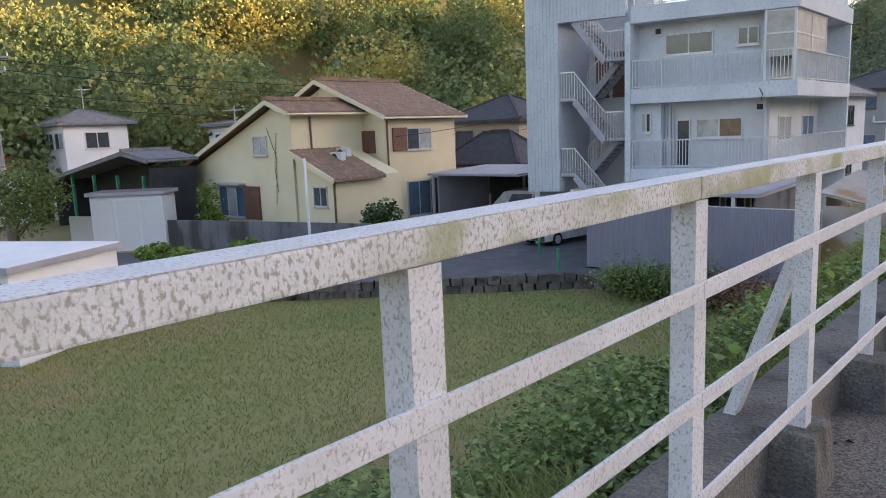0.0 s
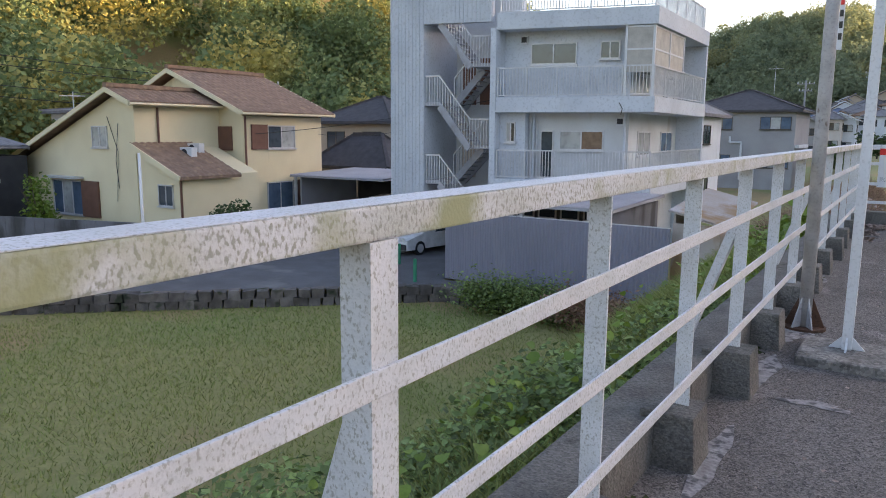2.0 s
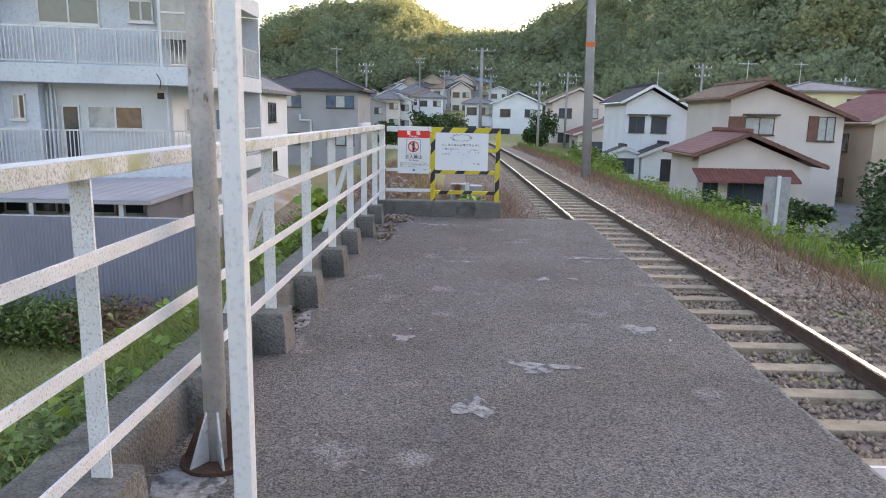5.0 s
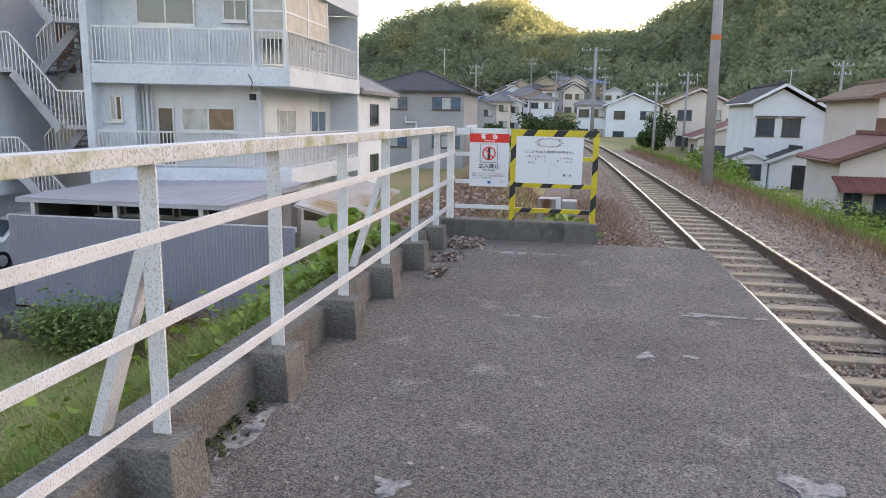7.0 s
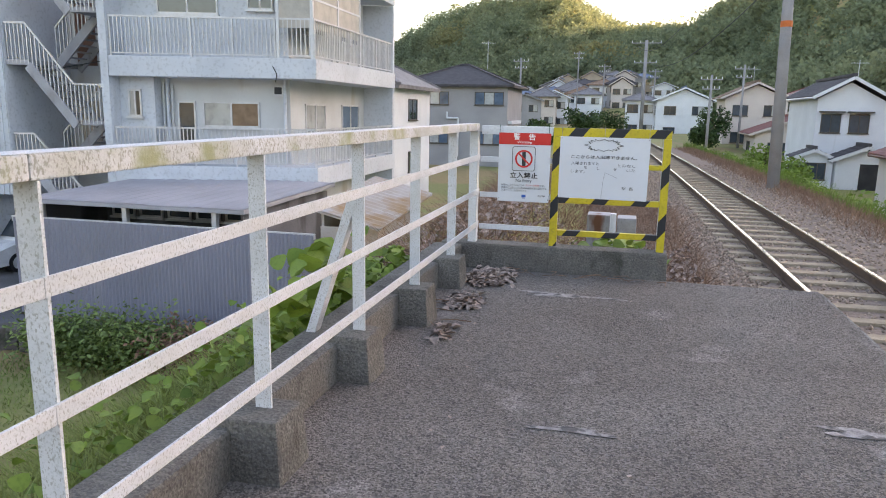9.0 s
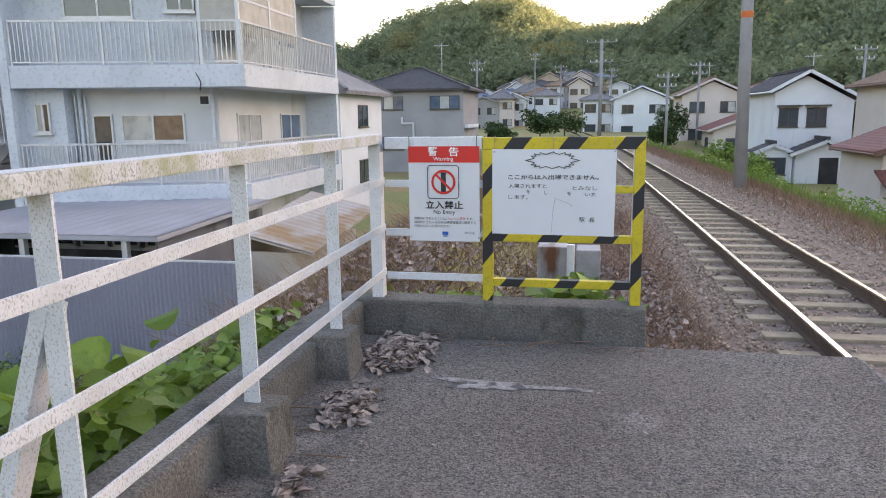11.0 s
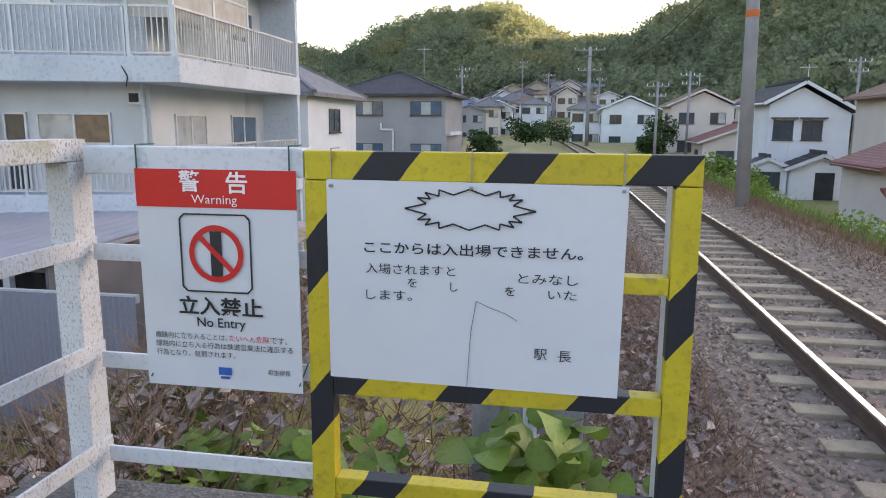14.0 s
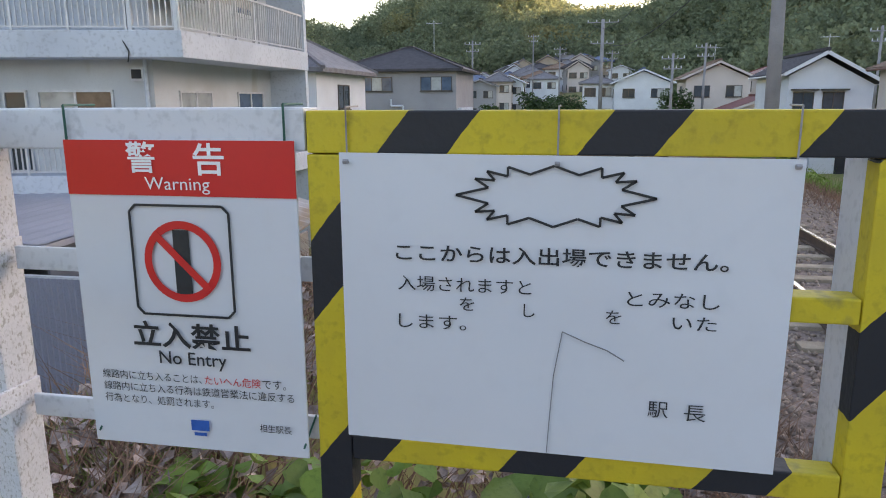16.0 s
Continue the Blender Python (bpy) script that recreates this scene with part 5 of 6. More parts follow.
car((-20.9, 29.0, ROAD), 198, CARB, "silver grey delivery van parked under the carport", True)
car((-17.2, 26.2, ROAD), 262, CARW, "white compact car parked by the sheet metal fence")
car((-49.5, 10.3, ROAD), -60, CARBLUE, "small blue car parked by the far houses")
car((-51.0, 13.0, ROAD), -60, CARW, "small white car parked by the far houses")

cp = thing("carport", "open carport with a corrugated roof beside the cream house", "carport", at=(-22.5, 29, ROAD))
g = G()
roof_slope(g, (-25.6, 26.6, -0.80), (-19.8, 26.6, -0.80), (-25.6, 31.5, -0.62), (-19.8, 31.5, -0.62), 26, 0.05, 0.06)
local(cp, g, "roof", TING)
for x, y in ((-25.4, 26.8), (-25.4, 31.2), (-22.8, 31.2), (-20.0, 31.2)):
    local(cp, G().box(x - 0.06, x + 0.06, y - 0.06, y + 0.06, ROAD, -0.75), "post", ALU)
local(cp, G().box(-25.3, -25.2, 27.0, 31.1, ROAD, -0.9), "side_panel", TING)
# back panel coloured near-black for the shade under the roof
local(cp, G().box(-25.2, -20.0, 31.3, 31.4, ROAD, -0.8), "back_panel", DARKIN)

# ---- tin-roofed shed at the foot of the bank ----
ts = thing("tin_shed", "small shed with a rusted corrugated tin roof", "shed", at=(-4.8, 22, ROAD))
g = G()
roof_slope(g, (-4.3, 21.9, -1.18), (-4.0, 25.0, -0.75), (-5.8, 21.9, -0.82), (-5.5, 25.0, -0.38), 16, 0.03, 0.03)
local(ts, g, "roof", TINR)
local(ts, G().box(-5.7, -4.4, 22.1, 22.16, -4.2, -1.2).box(-5.7, -5.64, 22.16, 24.8, -4.2, -0.95).box(-4.46, -4.4, 22.16, 24.8, -4.2, -1.15), "wall", TINR)


# ---- more houses ----
def house(name, label, x0, x1, y0, y1, ze, rise, wall, roof, hip=True, wins=2, fr=None, base=None, floors=2):
    zb = float(height((x0 + x1) / 2, (y0 + y1) / 2)) if base is None else base
    h = thing(name, label, "house", at=((x0 + x1) / 2, (y0 + y1) / 2, zb))
    if hip:
        local(h, G().box(x0, x1, y0, y1, zb - 1.5, ze), "wall", wall)
        hip_roof(h, x0, x1, y0, y1, ze, ze + rise, roof)
    else:
        c, hw = (x0 + x1) / 2, (x1 - x0) / 2
        local(h, gable_wall(G(), "y", c, hw, hw, y0, y1, zb - 0.7, ze, ze + rise * hw / (hw + 0.5), ze), "wall", wall)
        gable_roof(h, "y", c, hw + 0.5, hw + 0.5, y0 - 0.5, y1 + 0.5, ze + rise + 0.1, rise / (hw + 0.5), roof, wall, courses=0)
    for f in range(floors):
        z0 = ze - 1.75 - 2.75 * f
        for i in range(wins):
            u = x0 + (x1 - x0) * (i + 0.5) / wins
            window(h, "S", y0, u - 0.75, u + 0.75, z0, z0 + 1.1, fr or BRONZE, 2, GLASS, alt=CURTAIN if i % 2 else None)
        window(h, "E" if (x0 + x1) < 0 else "W", x1 if (x0 + x1) < 0 else x0, (y0 + y1) / 2 - 0.8, (y0 + y1) / 2 + 0.8, z0, z0 + 1.1, fr or BRONZE, 2, GLASS)
    return h


house("tan_house", "tan two-storey house with dark tiled hipped roof", -33.0, -27.0, 36.5, 42, 2.0, 1.6, HTAN, RDARK, fr=BRONZE)
house("tan_annex", "low tan house wing with a dark pyramid roof", -30.0, -24.6, 33.0, 36.3, -0.6, 1.8, HTAN, RDARK, floors=1)
house("small_white_house", "small white house with a pale hipped roof", -53.5, -50.0, 17.9, 22.1, 2.95, 0.85, HWHITE, RGREY, fr=ALU)
house("orange_roofed_house", "white house with bright orange tiled roofs", -62, -56, 12.3, 18.0, 2.4, 1.2, HWHITE, RORANGE, fr=BRONZE)
house("orange_roofed_porch", "low porch wing with orange tiled roof", -55.9, -53.5, 12.2, 16.5, 0.3, 0.9, HWHITE, RORANGE, floors=1, wins=1)
house("flat_white_house", "white two-storey house behind the cream house", -46, -39.5, 26, 31, 2.5, 0.35, HWHITE, RGREY, fr=ALU)
house("cream_neighbour", "cream house with a dark ribbed tile roof behind the apartment block", -17.0, -10.6, 42, 49, 2.5, 2.0, HWHITE, RGREY, fr=BRONZE)
house("tan_right_house", "tan house with purple-brown tiled roof beyond the line", 24.2, 31, 47, 54, 1.3, 1.9, HTAN, RRED, False)
house("cream_box_house", "cream two-storey house with flat hipped roof beyond the line", 27, 35, 66, 74, 3.9, 0.9, CREAM, RGREY)
house("pale_far_house", "pale house with brown tiled gable roof beyond the line", 10.5, 16.5, 88, 95, 3.0, 1.6, HPINK, RTILE, False)
house("red_low_house", "low pale house with red tiled roof beyond the line", 12.0, 19.5, 78, 84, -0.4, 1.6, HPINK, RRED, False, floors=1)
house("far_red_house", "far house with red-brown tiled roof", 19, 27, 96, 104, 3.6, 1.8, HPINK, RRED)
house("blue_roofed_house", "far white house with blue-grey tiled roof", 4.5, 11.5, 108, 115, 3.0, 1.7, HWHITE, RBLUE, False)
house("white_far_house", "far white house with grey roof near the curve", 0.5, 4.5, 112, 118, 3.2, 1.0, HWHITE, RGREY)
hr = np.random.default_rng(11)
walls, roofs = [HWHITE, HPINK, HGREY, HTAN, HWHITE], [RGREY, RDARK, RTILE, RGREY, RBLUE]
for i in range(80):
    R = 122 + 105 * ((i + 0.5) / 80)
    az = radians(hr.uniform(-11.5, 1.5) + (1.5 if R > 180 else -0.5))
    x, y = R * math.sin(az), 8 + R * math.cos(az)
    if abs(x - float(track_x(y))) < 7 and y < 150:
        x -= 13
    w, d = hr.uniform(2.0, 3.2), hr.uniform(2.4, 3.4)
    zb = float(height(x, y))
    house("hillside_house", "distant two-storey house in the stepped hillside town", x - w, x + w, y - d, y + d, zb + hr.uniform(3.6, 4.8), hr.uniform(1.0, 1.7), walls[i % 5], roofs[(i * 3) % 5], bool(i % 2), 2, base=zb)["group"] = "hillside town"
PLANTS = []
# sheds on the near side of the lane


def skew_shed(name, label, p, u, lu, lv, top, wall_m, roof_m, panels):
    """A flat-roofed shed: near corner p, plan axes u and its left-hand normal, sizes lu and lv."""
    p, u = Vector((*p, 0)), Vector((*u, 0)).normalized()
    v = Vector((-u.y, u.x, 0))
    o = thing(name, label, "shed", at=(p.x, p.y, ROAD))

    def block(a0, a1, b0, b1, z0, z1):
        q = [p + u * a + v * b for a, b in ((a0, b0), (a1, b0), (a1, b1), (a0, b1))]
        return G().hexa([(c.x, c.y, z) for z in (z0, z1) for c in q])
    local(o, block(0, lu, 0, lv, FIELD - 0.2, top - 0.2), "wall", wall_m)
    r = local(o, block(-0.12, lu + 0.12, -0.12, lv + 0.12, top - 0.198, top), "roof", roof_m, bevel=0.02)
    t = new("roof_trim", block(-0.15, lu + 0.15, -0.15, lv + 0.15, top - 0.19, top - 0.02).mesh("roof_trim", TING))
    t.parent = r
    for k in range(panels):
        a, b = lv * (k + 0.06) / panels, lv * (k + 0.94) / panels
        local(o, block(-0.03, -0.001, a, b, ROAD, top - 0.42), "door_panel", PAINT_NEW)
        for i in range(9):
            z = ROAD + (top - 0.45 - ROAD) * i / 9
            local(o, block(-0.045, -0.031, a + 0.02, b - 0.02, z + 0.02, z + 0.07), "door_rib", PAINT_NEW)


skew_shed("white_store", "white flat-roofed steel store with a roller door beside the field", (-19.6, 5.3), (-0.47, 0.88), 3.9, 6.5, -1.5, HWHITE, HWHITE, 2)
skew_shed("white_shed", "white shed with a dull purple flat roof behind the gate", (-32.2, 15.5), (-0.68, 0.73), 1.6, 3.4, -0.80, HWHITE, mat("purple_brown_roof", (0.20, 0.13, 0.14), (0.15, 0.10, 0.11), 2, 0.7), 3)
barn = thing("open_barn", "open-fronted barn with inner shade painted on its walls and a low grey gable roof", "barn", at=(-36, 16, ROAD))
# walls coloured near-black to hold the shade inside the barn
local(barn, G().box(-49.3, -35.6, 19.0, 19.2, ROAD, 0.1).box(-49.3, -49.1, 16.7, 19.0, ROAD, -0.7).box(-35.8, -35.6, 16.7, 19.0, ROAD, 0.1), "wall", DARKIN)
gable_roof(barn, "y", -38.5, 11.0, 3.0, 16.5, 19.3, 0.98, 0.139, RGREY, RGREY)
for x in (-46.5, -43.2, -40.0, -36.8):
    local(barn, G().box(x - 0.08, x + 0.08, 16.75, 16.9, ROAD, -0.3), "post", GREENP)
lw = thing("white_gate", "low white sliding gate beside the block wall", "gate", at=(-34, 13, ROAD))
local(lw, G().beam((-37.2, 13.1, ROAD + 0.85), (-33.4, 14.6, ROAD + 0.85), 0.08, 1.5), "panel", PAINT_NEW)

single("yard", G().box(10.8, 60, 14, 100, EAST - 0.3, EAST + 0.03), mat("pale_yard", (0.26, 0.25, 0.245), (0.19, 0.185, 0.18), 0.4, 0.95, bump=0.3, stain=(0.14, 0.16, 0.07), stain_scale=0.3, stain_at=0.58), "paved yards and lane beyond the line", "yard", kind="structure")
yw = thing("yard_wall", "low grey concrete wall along the lane beyond the line", "garden wall", at=(11.3, 35, EAST))
for i in range(14):
    local(yw, G().box(11.2, 11.35, 22 + i * 1.3, 23.28 + i * 1.3, EAST, EAST + 1.0), "panel", BLOCKW)
for x, y, h, r in ((21.5, 40, 3.4, 1.5), (23.5, 42, 2.8, 1.4), (13.0, 38.5, 1.6, 1.0), (20, 60, 2.4, 1.3), (10.2, 55, 2.6, 1.6), (9.6, 49, 2.2, 1.5), (10.0, 61, 2.8, 1.6), (15.2, 35.5, 1.7, 1.2), (17.6, 33.0, 2.0, 1.4), (19.6, 36.5, 2.4, 1.5), (13.2, 33.6, 1.5, 1.1), (16.4, 29.5, 1.8, 1.3), (13.6, 28.4, 1.6, 1.2), (20.6, 31.6, 2.2, 1.5)):
    PLANTS.append((x, y, h, r))
# rooftop aerials
for x, y, z in ((-33.5, 20.5, 1.4), (-10.8, 68, 5.3), (16.5, 66, 3.6), (18.5, 52, 3.4), (-14.0, 45, 4.4), (-51.7, 20.0, 3.7), (13.5, 91, 4.6), (30, 70, 4.8)):
    a = thing("tv_aerial", "thin metal television aerial on a roof", "aerial", "roof aerials", at=(x, y, z))
    local(a, G().tube((x, y, z - 0.6), (x, y, z + 1.7), 0.025, n=6), "mast", ALU)
    for k in range(5):
        local(a, G().tube((x - 0.45 + k * 0.2, y - 0.4, z + 1.5), (x - 0.45 + k * 0.2, y + 0.4, z + 1.5), 0.014, n=5), "element", ALU)
    local(a, G().tube((x - 0.6, y, z + 1.5), (x + 0.6, y, z + 1.5), 0.016, n=5), "boom", ALU)


# ---- trees and plants ----
def crown_points(cx, cy, cz, rx, rz, n):
    """Leaf clumps of an uneven crown: several lobes, denser outside and above."""
    out, m = [], 7
    for k in range(m):
        a = rng.uniform(0, 2 * np.pi)
        o = np.array([math.cos(a) * rx * 0.5, math.sin(a) * rx * 0.5, rng.uniform(-0.35, 0.5) * rz])
        d = rng.normal(0, 1, (n // m, 3))
        d /= np.linalg.norm(d, axis=1)[:, None]
        d *= (rng.random(len(d)) ** 0.4)[:, None]
        out.append(np.array([cx, cy, cz]) + o + d * [rx * 0.55, rx * 0.55, rz * 0.55])
    return np.concatenate(out)


def tree(at, h, r, label, m, n=900, leaf=0.12, name="garden_tree"):
    x, y, z = at
    t = thing(name, label, "tree", at=at)
    g = G().tube((x, y, z - 0.2), (x + 0.05, y, z + h * 0.5), 0.04 * h ** 0.7, 0.02 * h ** 0.7, 8)
    for k in range(6):
        a = 6.283 * k / 6 + 0.4
        g.tube((x, y, z + h * (0.2 + 0.05 * k)), (x + math.cos(a) * r * 0.7, y + math.sin(a) * r * 0.7, z + h * (0.55 + 0.06 * k)), 0.02 * h ** 0.7, 0.006, 6)
    local(t, g, "trunk", BARK)
    o = leaves("crown", crown_points(x, y, z + h * (0.58 if name == 'garden_tree' else 0.47), r, h * (0.45 if name == 'garden_tree' else 0.5), n), leaf, m, 1.6, 1.5)
    o.parent = t
    o.matrix_parent_inverse = t.matrix_world.inverted()


tree((-36.8, 10.6, ROAD), 4.4, 2.7, "bushy green garden tree with upright twigs beside the lane", mat("garden_leaf", (0.16, 0.21, 0.06), (0.10, 0.15, 0.04), 1.0, 0.6, bump=0, rand=0.4, trans=0.3), 3200, 0.13)
tree((-22.9, 20.7, ROAD), 2.3, 1.0, "round clipped evergreen shrub in front of the cream house", LEAF_D, 1500, 0.12, "clipped_shrub")
tree((-31.9, 17.6, ROAD), 3.2, 0.9, "upright yellow-green shrub behind the block wall", LEAF_Y, 900, 0.14, "garden_shrub")
for x, y in ((-27.2, 13.6), (-25.6, 15.6), (-28.0, 12.9)):
    tree((x, y, ROAD), 1.0, 0.8, "low green hedge bush beside the lane", LEAF_Y, 700, 0.12, "hedge_bush")
for x, y, h, r in ((9.0, 84, 4.2, 1.8), (7.8, 79, 3.0, 1.4), (23, 41, 3.5, 1.6), (-5.5, 66, 2.4, 1.6), (-3.2, 74, 2.6, 2.0), (-1.5, 92, 3.0, 2.5)):
    tree((x, y, float(height(x, y))), h, r, "loose green shrub beside the railway line", LEAF_D, 1300, 0.2, "lineside_shrub")


for x, y, h, r in PLANTS:
    tree((x, y, float(height(x, y))), h, r, "leafy green garden bush beyond the line", LEAF_Y if y > 45 else LEAF_D, 900, 0.16, "garden_bush")


def wood(name, label, az0, az1, n, r_lo, r_hi, rad, clump, per, m):
    a = np.radians(rng.uniform(az0, az1, n))
    rf, rr = np.interp(np.degrees(a), AZ, RF), np.interp(np.degrees(a), AZ, RR)
    r = rf + (rr - rf) * rng.uniform(r_lo, r_hi, n)
    x, y = r * np.sin(a), 8 + r * np.cos(a)
    z = height(x, y)
    R = rad * rng.uniform(0.6, 1.35, n)
    k = np.repeat(np.arange(n), per)
    m_ = 9                                          # boughs of a crown, each a tuft of its own
    b = rng.normal(0, 1, (n, m_, 3))
    b /= np.linalg.norm(b, axis=2)[:, :, None]
    b[:, :, 2] = np.abs(b[:, :, 2]) * 1.2 - 0.3
    b *= rng.uniform(0.45, 0.85, (n, m_))[:, :, None]
    d = rng.normal(0, 1, (n * per, 3))
    d /= np.linalg.norm(d, axis=1)[:, None]
    d[:, 2] = np.where(d[:, 2] < 0, d[:, 2] * 0.5, d[:, 2])
    d = b[k, rng.integers(0, m_, n * per)] + d * (rng.uniform(0.7, 1.0, n * per) * 0.40)[:, None]
    c = np.stack([x[k], y[k], z[k] + R[k] * 0.75], 1) + d * R[k][:, None] * [1, 1, 1.1]
    tagged(leaves(name, c, clump, m, 2.2, 1.2, 0.3), label, "woodland", kind="stuff")


wood("hillside_wood", "mixed autumn woodland on the hillside behind the houses, sunlit gold painted into its leaves", -86, -20, 350, -0.06, 0.75, 5.6, 0.42, 1000, FOREST)
# both far woods carry haze in their leaf colour
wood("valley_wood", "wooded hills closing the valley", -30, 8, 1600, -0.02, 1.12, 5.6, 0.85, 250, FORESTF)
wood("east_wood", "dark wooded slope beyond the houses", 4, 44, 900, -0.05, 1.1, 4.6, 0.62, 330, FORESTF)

# plants on the bank under the railing
n = 90000
y = -3 + 16.5 * rng.random(n) ** 1.2
x = -1.06 - np.abs(rng.normal(0, 1, n)) * np.interp(y, [0, 1.5, 3, 5, 7, 13], [2.0, 1.5, 0.85, 0.5, 0.35, 0.3])
mound = 0.5 * (np.sin(x * 2.3 + y * 1.1) * np.cos(y * 1.9 - x) + 1) * np.interp(y, [0, 2, 4, 6, 9, 14], [1.15, 1.0, 0.6, 0.4, 0.25, 0.2]) * np.interp(x, [-3.5, -1.8, -1.0], [0.8, 1.0, 0.25])
c = np.stack([x, y, height(x, y) + mound * rng.uniform(0.2, 1.0, n)], 1)
dense = rng.random(n) < np.interp(y, [0, 3, 5, 7, 9, 14], [1, 0.95, 0.75, 0.40, 0.06, 0.03])
tagged(leaves("bank_creeper", c[dense], 0.040, LEAF, 0.9, 1.15, 0.15), "dense dark green creeper on the bank under the railing", "creeper", kind="stuff")
n = 450
y = np.concatenate([rng.uniform(3, 13.7, n), rng.normal(11.2, 0.9, 260)])
x = np.concatenate([-1.10 - np.abs(rng.normal(0, 0.45, n)), -1.10 - np.abs(rng.normal(0, 0.14, 260))])
c = np.stack([x, y, height(x, y) + rng.uniform(0.05, 0.45, len(x))], 1)
tagged(broad_leaves("young_creeper", c, 0.06, LEAF_Y, 0.8), "bright young creeper leaves along the kerb", "creeper", kind="stuff")
n = 70
c = np.stack([-1.08 - np.abs(rng.normal(0, 0.10, n)), rng.normal(11.75, 0.30, n), rng.uniform(-0.05, 0.52, n)], 1)
tagged(broad_leaves("kudzu_shoot", c, 0.135, LEAF_Y, 1.0), "large bright kudzu leaves climbing beside the railing", "creeper", kind="stuff")
n = 420
x, y = -1.08 - np.abs(rng.normal(0, 0.35, n)), rng.uniform(11.6, 13.8, n)
tagged(broad_leaves("kerb_creeper", np.stack([x, y, height(x, y) + rng.uniform(0.1, 0.35, n)], 1), 0.09, LEAF_Y, 0.7), "fresh green creeper leaves outside the kerb", "creeper", kind="stuff")
n = 46000
x, y = -1.1 - 2.8 * rng.random(n), rng.uniform(-2, 16, n)
tagged(blades("bank_grass", np.stack([x, y, height(x, y)], 1), 0.16, 0.016, GRASSM, 0.8), "rough uncut grass on the bank", "grass", kind="stuff")
c = np.stack([rng.normal(0.47, 0.13, 150), rng.uniform(14.5, 15.0, 150), rng.uniform(-0.42, 0.17, 150)], 1)
tagged(broad_leaves("barrier_creeper", c, 0.13, LEAF_Y, 0.8), "broad bright creeper leaves behind the striped frame", "creeper", kind="stuff")
n = 240
c = np.stack([rng.uniform(-0.95, -0.05, n), rng.uniform(14.2, 15.0, n), rng.uniform(-0.2, 0.0, n)], 1)
tagged(broad_leaves("corner_creeper", c, 0.095, LEAF_Y, 0.8), "pale creeper leaves at the platform corner", "creeper", kind="stuff")
n = 5000
x, y = rng.uniform(-2.0, 1.6, n), 14.15 + rng.random(n) ** 1.3 * 6
tagged(leaves("dead_leaf_bed", np.stack([x, y, height(x, y) + rng.uniform(0.03, 0.20, n)], 1), 0.06, DEADLEAF, 0.9, 1.6, 0.3), "bed of curled dead leaves among the dry brush", "leaf litter", kind="stuff")
n = 16000
x, y = rng.uniform(-2.2, 1.8, n), 14.15 + rng.random(n) ** 1.4 * 12
tagged(blades("dry_brush", np.stack([x, y, height(x, y) + 0.02], 1), 0.28, 0.012, DRY, 1.0), "tangled dry brown brush beyond the platform end", "dry grass", kind="stuff")
n = 26000
y = rng.uniform(4, 60, n)
x = track_x(y) + 1.8 + 2.6 * rng.random(n) ** 0.7
tagged(blades("dry_verge", np.stack([x, y, height(x, y)], 1), 0.26, 0.02, DRY, 0.6), "dry brown weeds along the ballast edge", "dry grass", kind="stuff")
n = 26000
y = 6 + rng.random(n) ** 1.2 * 60
x = track_x(y) + rng.uniform(3.2, 6.6, n)
tagged(blades("green_verge", np.stack([x, y, height(x, y)], 1), 0.55, 0.03, mat("verge_weed", (0.16, 0.24, 0.04), (0.10, 0.18, 0.03), 0.6, 0.6, bump=0, rand=0.3, trans=0.3), 0.35), "tall yellow-green weeds down the bank beyond the track", "weeds", kind="stuff")
n = 26000
y = 6 + rng.random(n) * 50
x = track_x(y) + np.where(y < 30, rng.uniform(3.7, 9.5, n), rng.uniform(3.7, 6.4, n))
tagged(leaves("verge_shrub", np.stack([x, y, height(x, y) + rng.uniform(0.05, 0.85, n) * (0.6 + 0.4 * np.sin(y * 0.9 + x))], 1), 0.11, LEAF_Y, 1.0, 1.4), "leafy green growth on the bank beyond the track", "weeds", kind="stuff")
n = 90000
x, y = rng.uniform(-21, -2.6, n), rng.uniform(-3, 20.4, n)
ok = (np.minimum(0.9 * x + 31.65, 20.7) - y > 0.3)
x, y = x[ok], y[ok]
tagged(blades("field_grass", np.stack([x, y, height(x, y)], 1), 0.10, 0.022, GRASSM, 0.7), "short mown grass of the field", "grass", kind="stuff")
for k, (cx, cy) in enumerate(((-10.6, 20.0), (-9.4, 20.1), (-8.4, 20.0), (-7.4, 19.8), (-6.2, 19.4))):
    n = 2600
    d = rng.normal(0, 1, (n, 3)) * [0.5, 0.32, 0.27]
    tagged(leaves("fence_shrub", np.array([cx, cy, FIELD + 0.6]) + d, 0.06, LEAF if k < 3 else DRY, 1.3, 2.0), "low scrubby bush in front of the sheet metal fence", "shrub", "fence scrub", kind="stuff")
n = 24000
y = 14 + 26 * rng.random(n)
x = track_x(y) + 6.5 + 3.2 * rng.random(n)
tagged(leaves("fence_weeds", np.stack([x, y, height(x, y) + rng.uniform(0.02, 1.7, n) * (0.6 + 0.4 * np.sin(y * 1.3 + x * 0.7))], 1), 0.10, LEAF_Y, 1.0, 1.4), "tall leafy weeds along the mesh fence", "weeds", kind="stuff")
# wire fence beyond the track
wf = thing("wire_fence", "low grey mesh fence along the far side of the line", "fence", at=(9, 30, -2.5))
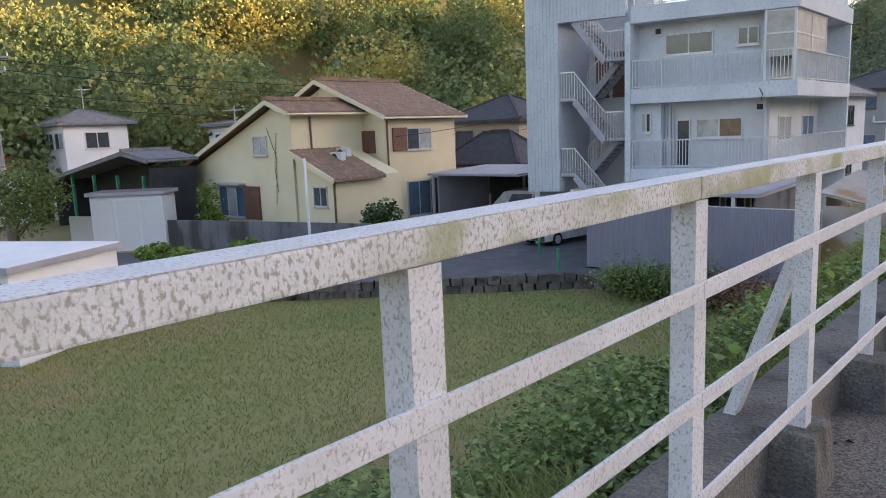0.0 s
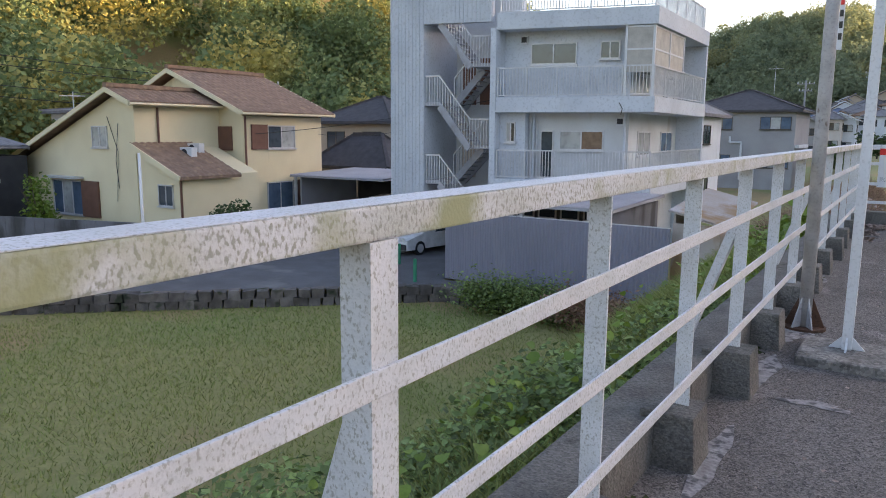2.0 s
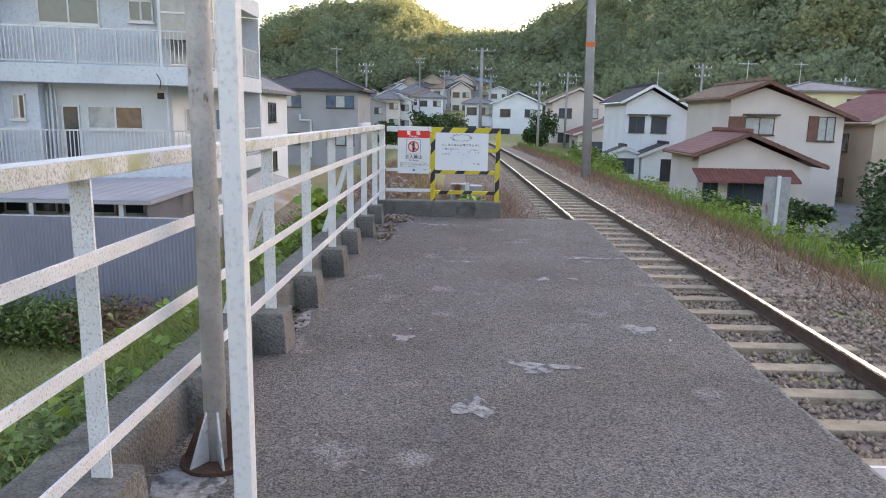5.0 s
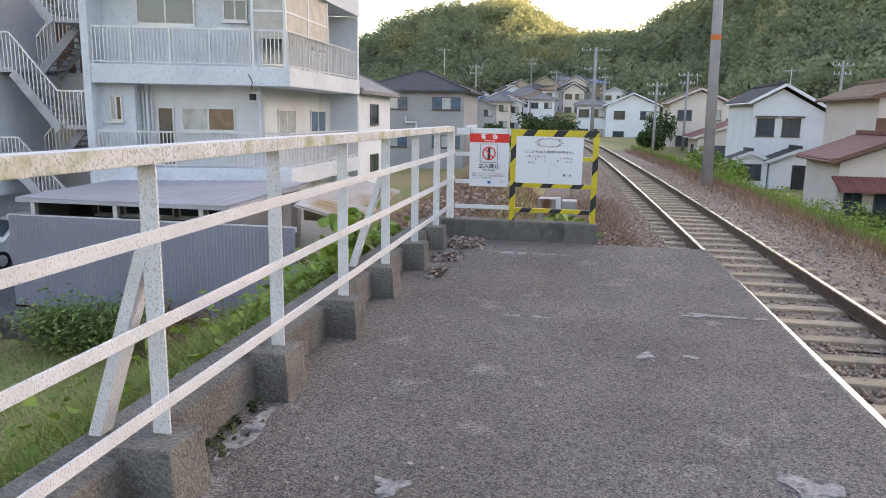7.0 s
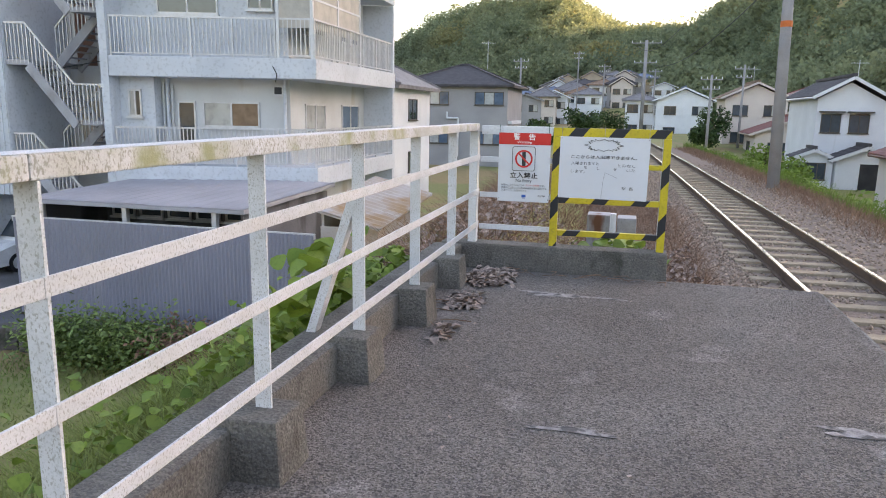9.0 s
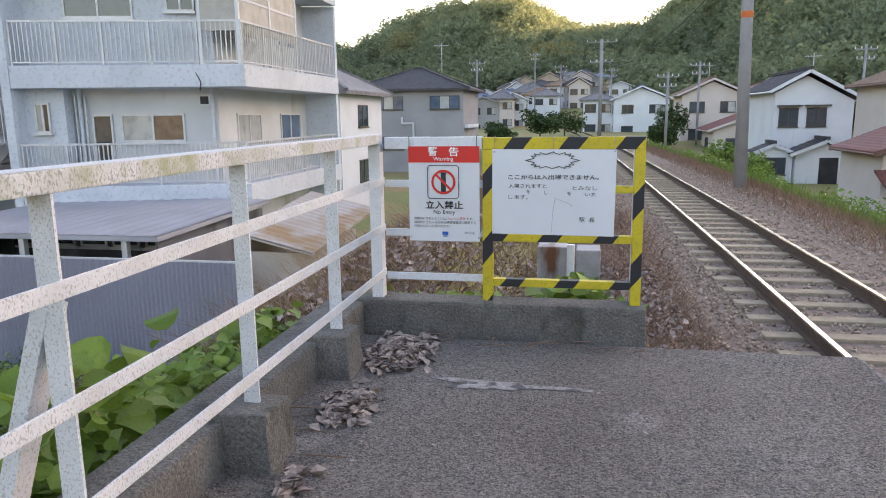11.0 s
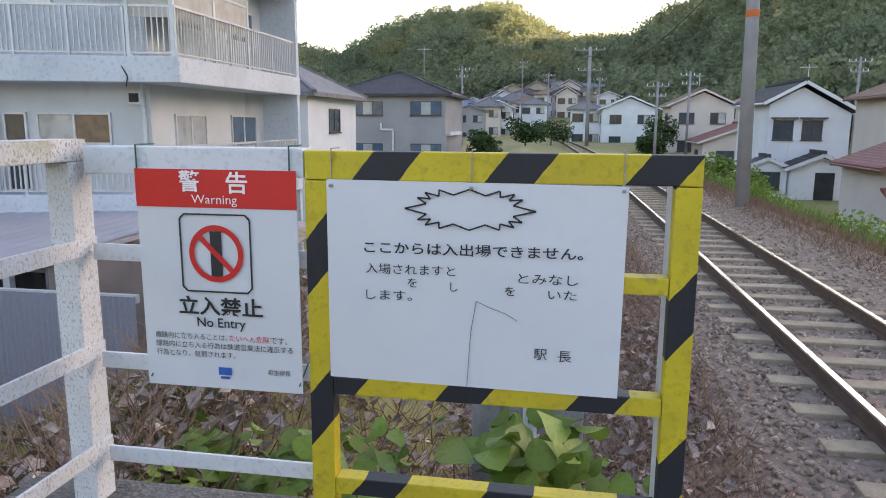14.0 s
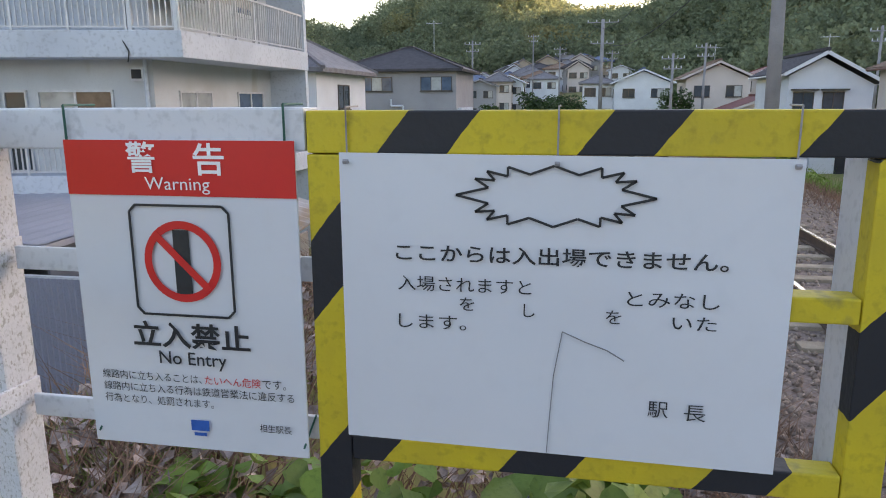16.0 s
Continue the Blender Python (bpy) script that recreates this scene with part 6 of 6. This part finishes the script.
for i in range(26):
    y = 10 + i * 2.2
    x = float(track_x(y)) + 6.3
    z = float(height(x, y))
    local(wf, G().tube((x, y, z - 0.2), (x, y, z + 1.2), 0.03, n=6), "post", GALV)
    x2, y2 = float(track_x(y + 2.2)) + 6.3, y + 2.2
    z2 = float(height(x2, y2))
    g = G().tube((x, y, z + 1.15), (x2, y2, z2 + 1.15), 0.02, n=5)
    for k in range(8):
        g.tube((x, y, z + 0.1 + 0.13 * k), (x2, y2, z2 + 0.1 + 0.13 * k), 0.004, n=3)
    local(wf, g, "mesh_panel", GALV)
bd = thing("signal_board", "back of a grey rectangular trackside board on a post", "signal board", at=(8.0, 21, -2.5))
local(bd, G().box(7.66, 8.28, 21.9, 21.93, -1.4, 0.0), "board", GALV)
local(bd, G().box(7.94, 8.02, 21.84, 21.88, -3.4, 0.03), "post", PAINT_NEW)


# ---- small fittings ----
def outdoor_unit(x, y, z, face="S"):
    u = thing("air_conditioner", "pale outdoor air conditioner unit", "air conditioner", "outdoor units", at=(x, y, z))
    b = local(u, G().box(x - 0.4, x + 0.4, y - 0.15, y + 0.15, z + 0.05, z + 0.62), "case", PAINT_NEW, bevel=0.02)
    o = new("fan_grille", ring(G(), x - 0.1, z + 0.34, 0.03, 0.22, y - 0.156, 24).mesh("fan_grille", DARKIN))
    o.parent = b
    for dx in (-0.3, 0.3):
        local(u, G().box(x + dx - 0.05, x + dx + 0.05, y - 0.14, y + 0.14, z, z + 0.05), "foot", GALV)


outdoor_unit(-26.6, 21.6, -0.02)
outdoor_unit(-27.0, 22.3, 0.15)
outdoor_unit(-13.6, 41.7, -2.0)
# cables down the apartment front and the cream house gable
for pts in (((-14.2, 26.97, 2.5), (-13.9, 26.96, 2.1), (-13.5, 26.97, 2.35)), ((-9.3, 26.97, 2.55), (-9.1, 26.96, 2.2), (-9.15, 26.97, 1.98)), ((-29.6, 19.75, 1.9), (-28.9, 19.74, 0.4), (-29.2, 19.76, -1.8)), ((-28.8, 19.75, 1.6), (-29.1, 19.74, 0.0), (-29.0, 19.76, -1.2))):
    g = G()
    for p, q in zip(pts[:-1], pts[1:]):
        g.tube(p, q, 0.014, n=5)
    single("loose_cable", g, WIRE, "dark loose cable hanging on a house wall", "cable", "wall cables")
wire((-14.6, 27.0, 2.6), (-30, 24.0, 1.0), 0.3, 0.012)
wire((-17.9, 27.0, 1.6), (-25.9, 29.0, 1.2), 0.25, 0.012)
# lower dark pipe bundle on the first-floor balcony
for x in (-13.08, -12.80):
    g = G().tube((x, 27.66, -0.58), (x, 27.66, 1.85), 0.035, n=8)
    local(apt, g, "riser_pipe", ALU)
# the plot is not square: the street front stands askew to the end wall
apt.location.z += 0.06
for o in apt.children_recursive:
    co = np.empty(len(o.data.vertices) * 3, np.float32)
    o.data.vertices.foreach_get("co", co)
    co = co.reshape(-1, 3)
    k = 1.096 / (1 - 0.27 * co[:, 0] / (co[:, 1] - 1.5))
    co[:, 0] *= k
    co[:, 1] = 1.5 + (co[:, 1] - 1.5) * k
    o.data.vertices.foreach_set("co", co.ravel())
    o.data.update()
# dry stems and vines on the end kerb and along the kerb foot
for i in range(26):
    x, y = (rng.uniform(-0.5, 0.8), rng.uniform(13.70, 13.86)) if i < 14 else (rng.uniform(-0.72, -0.3), rng.uniform(12.2, 13.7))
    a = rng.uniform(0, 3.14)
    p = [Vector((x, y, 0.008)), Vector((x + 0.10 * math.cos(a), y - abs(0.06 * math.sin(a)), 0.02)), Vector((x + 0.2 * math.cos(a + 0.4), y - abs(0.12 * math.sin(a + 0.4)), 0.007))]
    single("dry_stem", G().tube(p[0], p[1], 0.0025, n=5).tube(p[1], p[2], 0.0025, 0.0015, n=5), DRY, "thin dry vine stem lying on the asphalt", "stem", "dry stems")
# moss along the kerb foot
n = 900
y = rng.uniform(0.5, 9.5, n)
c = np.stack([-0.775 + np.abs(rng.normal(0, 0.05, n)), y, np.full(n, 0.006)], 1)[np.sin(y * 5.1) + np.sin(y * 2.3) > 0.7]
tagged(leaves("kerb_moss", c, 0.03, mat("moss", (0.075, 0.095, 0.03), (0.05, 0.06, 0.02), 9, 0.95, bump=0.2, rand=0.3), 0.8, 1.2, 0.3), "dark green moss tufts along the kerb foot", "moss", kind="stuff")
# pale concrete dust along the kerb foot
for cx, cy, rx, ry in ((-0.62, 5.9, 0.07, 0.3), (-0.62, 6.8, 0.12, 0.2), (-0.66, 8.9, 0.05, 0.25), (-0.6, 4.6, 0.06, 0.35)):
    pts = [(cx + rx * (1 + 0.3 * math.sin(3 * t + cy)) * math.cos(t), cy + ry * (1 + 0.25 * math.cos(4 * t)) * math.sin(t), 0.0035) for t in np.linspace(0, 6.1, 18)]
    single("mortar_patch", G().poly(*pts), PATCH, "pale scuffed mortar patch on the asphalt", "patch", "scuffs", "structure")
